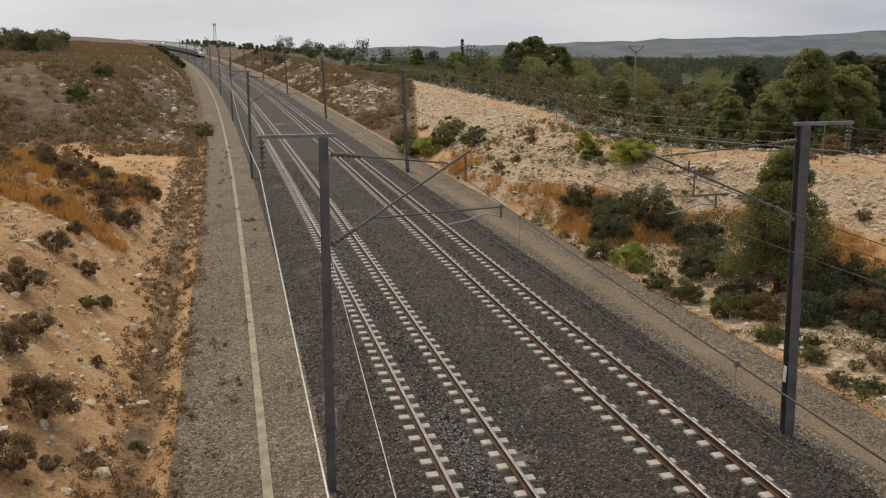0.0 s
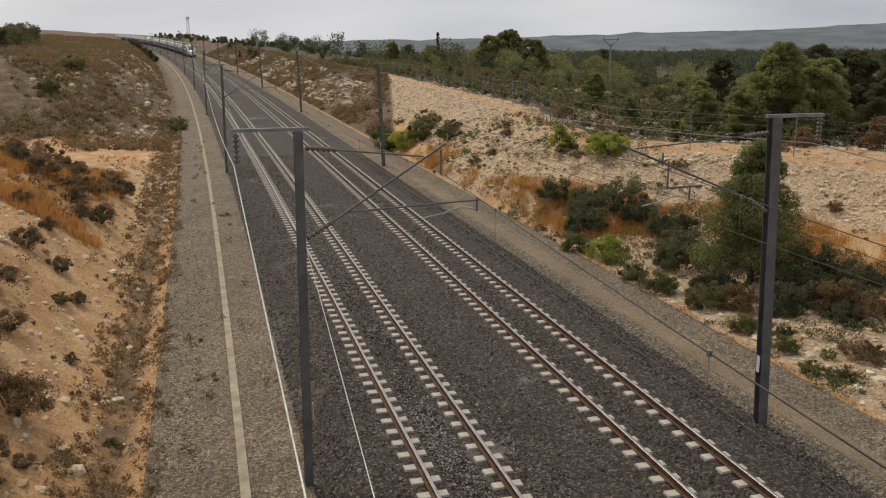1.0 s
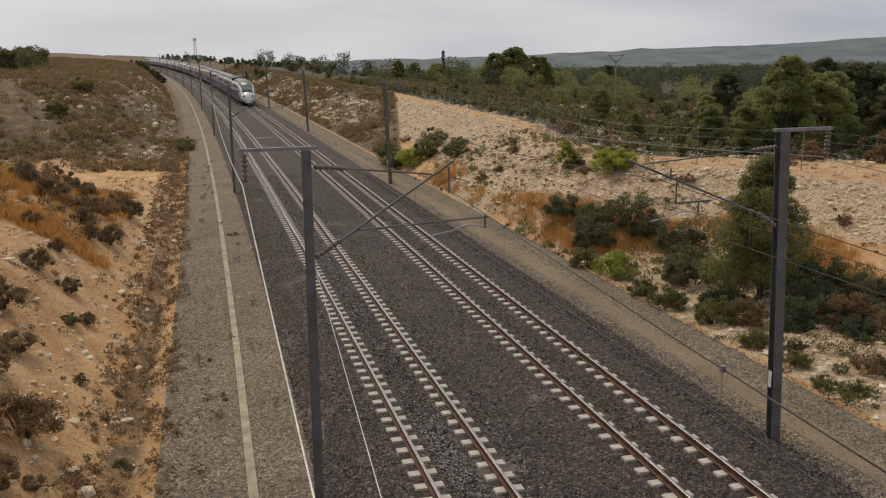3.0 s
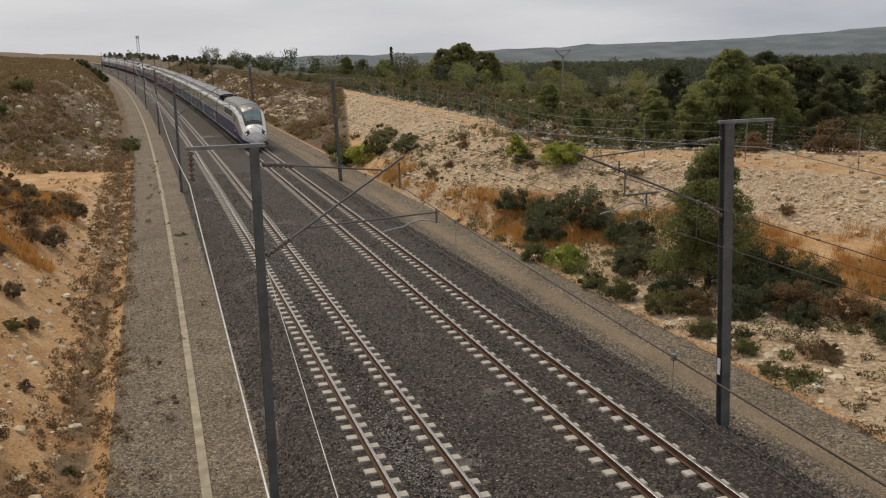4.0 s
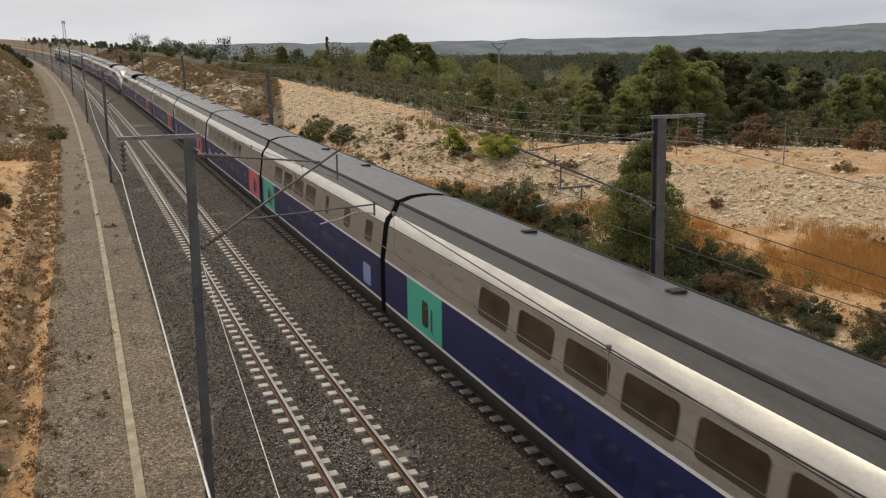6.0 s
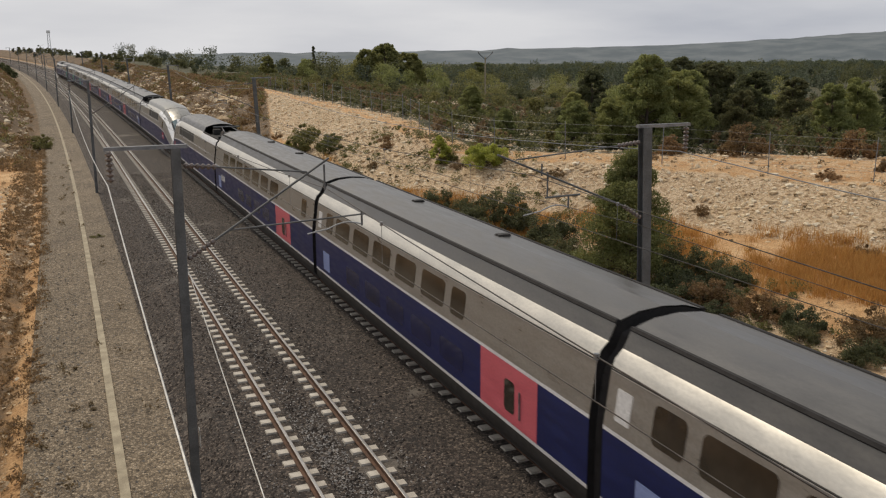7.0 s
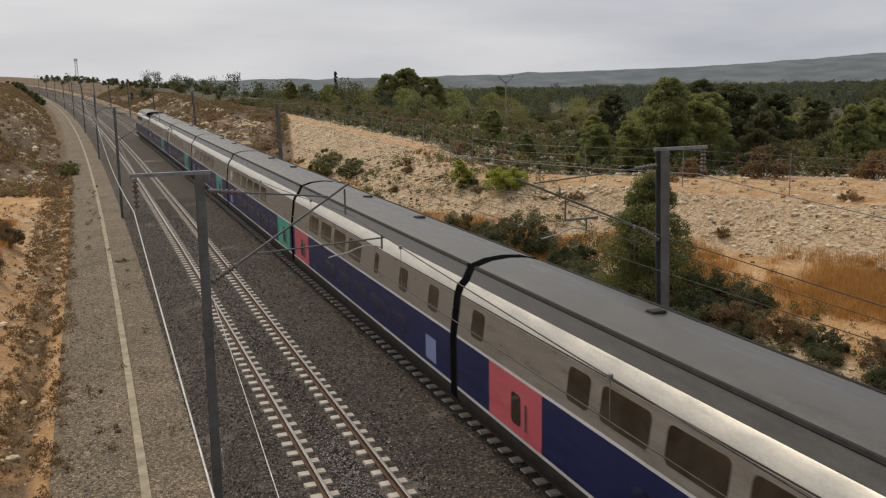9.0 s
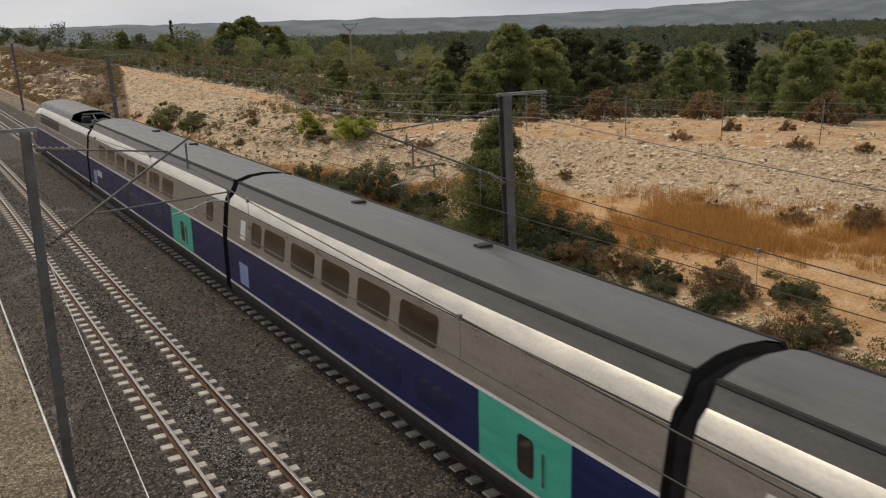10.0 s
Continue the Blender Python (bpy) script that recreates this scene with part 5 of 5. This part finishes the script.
LAB = "dense green scrub woodland behind the fence"
wood("woodland", 70, 18, 130, 34, 190, 1.4, 2.8, 90, 0.11, M_GREEN, LAB, patchy(31, 0.05))
wood("woodland", 110, 18, 130, 34, 190, 1.2, 3.0, 80, 0.11, M_OAK, LAB, patchy(38, 0.0))
wood("undergrowth", 2600, 16, 125, 34, 190, 0.4, 1.1, 8, 0.13, M_HEATH, "low brown garrigue scrub behind the fence", patchy(45, 0.0))
wood("undergrowth", 4300, 16, 125, 34, 190, 0.5, 1.3, 8, 0.13, M_OAK, "low dark garrigue scrub behind the fence", patchy(52, -0.05))
wood("undergrowth", 2200, 16, 125, 34, 190, 0.5, 1.3, 8, 0.13, M_GREEN, "low green garrigue scrub behind the fence", patchy(59, 0.05))
wood("woodland", 26, 40, 140, 60, 190, 3.0, 5.0, 150, 0.13, M_TREE, LAB, behind_fence)
wood("woodland", 22, 50, 150, 80, 200, 3.5, 6.0, 150, 0.14, M_PINE, LAB, behind_fence)
FAR_LAB = "distant dark green woodland reaching the hills"
wood("far_woodland", 300, 28, 420, 170, 420, 4.0, 7.0, 45, 0.26, M_OAK, FAR_LAB, behind_fence)
wood("far_woodland", 330, 28, 420, 170, 420, 3.0, 7.0, 45, 0.26, M_FAR_HAZED, FAR_LAB, behind_fence)
wood("far_woodland", 330, 120, 500, 20, 420, 3.5, 6.5, 36, 0.32, M_FAR_HAZED, FAR_LAB)
wood("far_woodland", 330, 120, 500, 20, 420, 3.5, 6.5, 36, 0.32, M_OAK, FAR_LAB)
wood("far_woodland", 2400, 40, 1500, 400, 1500, 4.0, 8.0, 9, 0.8, M_FAR_HAZED, FAR_LAB)
wood("far_woodland", 1700, 400, 1700, -100, 900, 4.0, 8.0, 9, 0.8, M_FAR_HAZED, FAR_LAB)
wood("hilltop_trees", 60, -62, -34, 165, 230, 2.6, 4.6, 190, 0.16, M_OAK, "dark trees on the hilltop left of the line")
wood("hilltop_trees", 26, -16, -9, 290, 420, 1.5, 3.2, 120, 0.16, M_OAK, "dark trees on the hilltop left of the line")
wood("hilltop_trees", 100, 12, 46, 240, 600, 1.4, 3.0, 120, 0.17, M_OAK, "dark trees beside the far line")
cyp = tree("cypress", M_OAK, "slim dark cypress standing above the woodland", 50, 11.5, 1.1, 60, 40, 0.3, 0.35)
put(cyp, 82, 300, 1.0, USED, 0)
big = tree("tall_tree", M_PINE, "tall broad tree standing above the woodland", 51, 11.0, 5.6, 90, 260, 0.22, 0.35)
put(big, 76, 225, 1.08, USED, 0)
put(big, 72, 232, 0.72, USED, 80)
put(big, 88, 235, 0.7, USED, 150)
put(big, 110, 240, 0.62, USED, 210)
put(big, 40, 205, 0.4, USED, 30)
put(big, 52, 215, 0.48, USED, 100)
put(big, 69, 221, 0.82, USED, 190)
put(big, 82.5, 226, 0.88, USED, 260)
put(big, 79, 231, 0.95, USED, 310)


def hills():
    """A long ridge many kilometres off."""
    verts, faces = [], []
    # distance haze is put into the ridge's blue-grey base colour
    m, n, l, b = material("hazed_hill", 1.0)
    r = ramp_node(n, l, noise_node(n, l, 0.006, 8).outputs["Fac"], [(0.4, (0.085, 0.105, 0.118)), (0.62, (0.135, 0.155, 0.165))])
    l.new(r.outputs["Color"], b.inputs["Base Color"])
    N = 90
    for k in range(N + 1):
        a = radians(4 + 76 * k / N)
        top = lerp_table([(0, 50), (7, 84), (13, 108), (19, 130), (24, 156), (29, 168), (35, 158), (40, 176), (47, 204), (64, 235), (90, 245)], math.degrees(a))
        top += 9 * noise.noise(Vector((k * 0.35, 0, 0))) + 4 * noise.noise(Vector((k * 1.1, 5, 0)))
        for d, h in ((4600, -35), (5200, 0.35), (6000, 0.8), (6800, 1.0), (8000, 0.7)):
            z = top * h if h >= 0 else h
            if 0 < h < 1:
                z += 12 * noise.noise(Vector((k * 0.5, d * 0.01, 1)))
            verts.append((d * math.sin(a), d * math.cos(a), z))
    for k in range(N):
        for j in range(4):
            q = k * 5 + j
            faces.append((q, q + 5, q + 6, q + 1))
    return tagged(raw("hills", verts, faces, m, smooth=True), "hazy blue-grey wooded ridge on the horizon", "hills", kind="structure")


hills()


# ---- fence, poles, tower ----
def fence():
    fe = new("wire_fence")
    tagged(fe, "wire fence on thin steel posts along the crest", "fence")
    bm = tube(bmesh.new(), [(0, 0, -0.3), (0, 0, 2.1)], 0.024, 6)
    part_me = bpy.data.meshes.new("post")
    bm.to_mesh(part_me)
    bm.free()
    part_me.materials.append(M_GALV)
    y, tops = 14.0, []
    while y < 128:
        p = on_ground(lerp_table(CREST, y) + 1.6, y)
        ob = new("post", part_me)
        ob.parent = fe
        ob.location = p
        ob.rotation_euler = (random.uniform(-0.05, 0.05), random.uniform(-0.05, 0.05), 0)
        tops.append(Vector(p))
        y += 4.3 if y < 60 else 3.4
    for h in (0.5, 1.0, 1.5, 1.95):
        part("fence_wire", tube(bmesh.new(), [t + Vector((0, 0, h)) for t in tops], 0.005, 4), M_GALV, fe)
    return fe


fence()


def utility_pole(u, y):
    p = on_ground(u, y)
    po = new("utility_pole")
    tagged(po, "grey utility pole with a V-shaped crossarm above the trees", "utility pole")
    po.location = (p[0], p[1], p[2] - 2.3)
    part("shaft", tube(bmesh.new(), [(0, 0, -0.5), (0, 0, 9.0)], [0.2, 0.12], 8), M_CONCRETE, po)
    for s in (-1, 1):
        part("crossarm", tube(bmesh.new(), [(0, 0, 8.6), (s * 1.3, 0, 9.7)], 0.06, 6), M_STEEL, po)
        part("insulator", disc_string(bmesh.new(), s * 1.3, 0, 9.68, 9.95, 0.09, 3), M_INSUL, po)
    part("crossarm", tube(bmesh.new(), [(-1.3, 0, 9.7), (1.3, 0, 9.7)], 0.04, 6), M_STEEL, po)
    return po


utility_pole(59.5, 140)


def radio_tower(x, y, z):
    to = new("radio_tower")
    tagged(to, "pale lattice radio tower on the far rise", "radio tower")
    to.location = (x, y, z)
    for sx in (-1, 1):
        for sy in (-1, 1):
            part("leg", tube(bmesh.new(), [(sx * 0.9, sy * 0.9, -2), (sx * 0.55, sy * 0.55, 15)], 0.14, 6), M_GALV, to)
    for k in range(9):
        h = 1 + 1.6 * k
        w = 0.9 - 0.35 * h / 15
        for s in (-1, 1):
            part("brace", tube(bmesh.new(), [(-w, s * w, h), (w, s * w, h + 1.6)], 0.08, 5), M_GALV, to)
    part("antenna_drum", tube(bmesh.new(), [(0, 0, 14), (0, 0, 15.6)], 1.1, 10), M_SIGN, to, "white antenna panels")
    return to


radio_tower(-15.6, 600, 9.8)
motions()
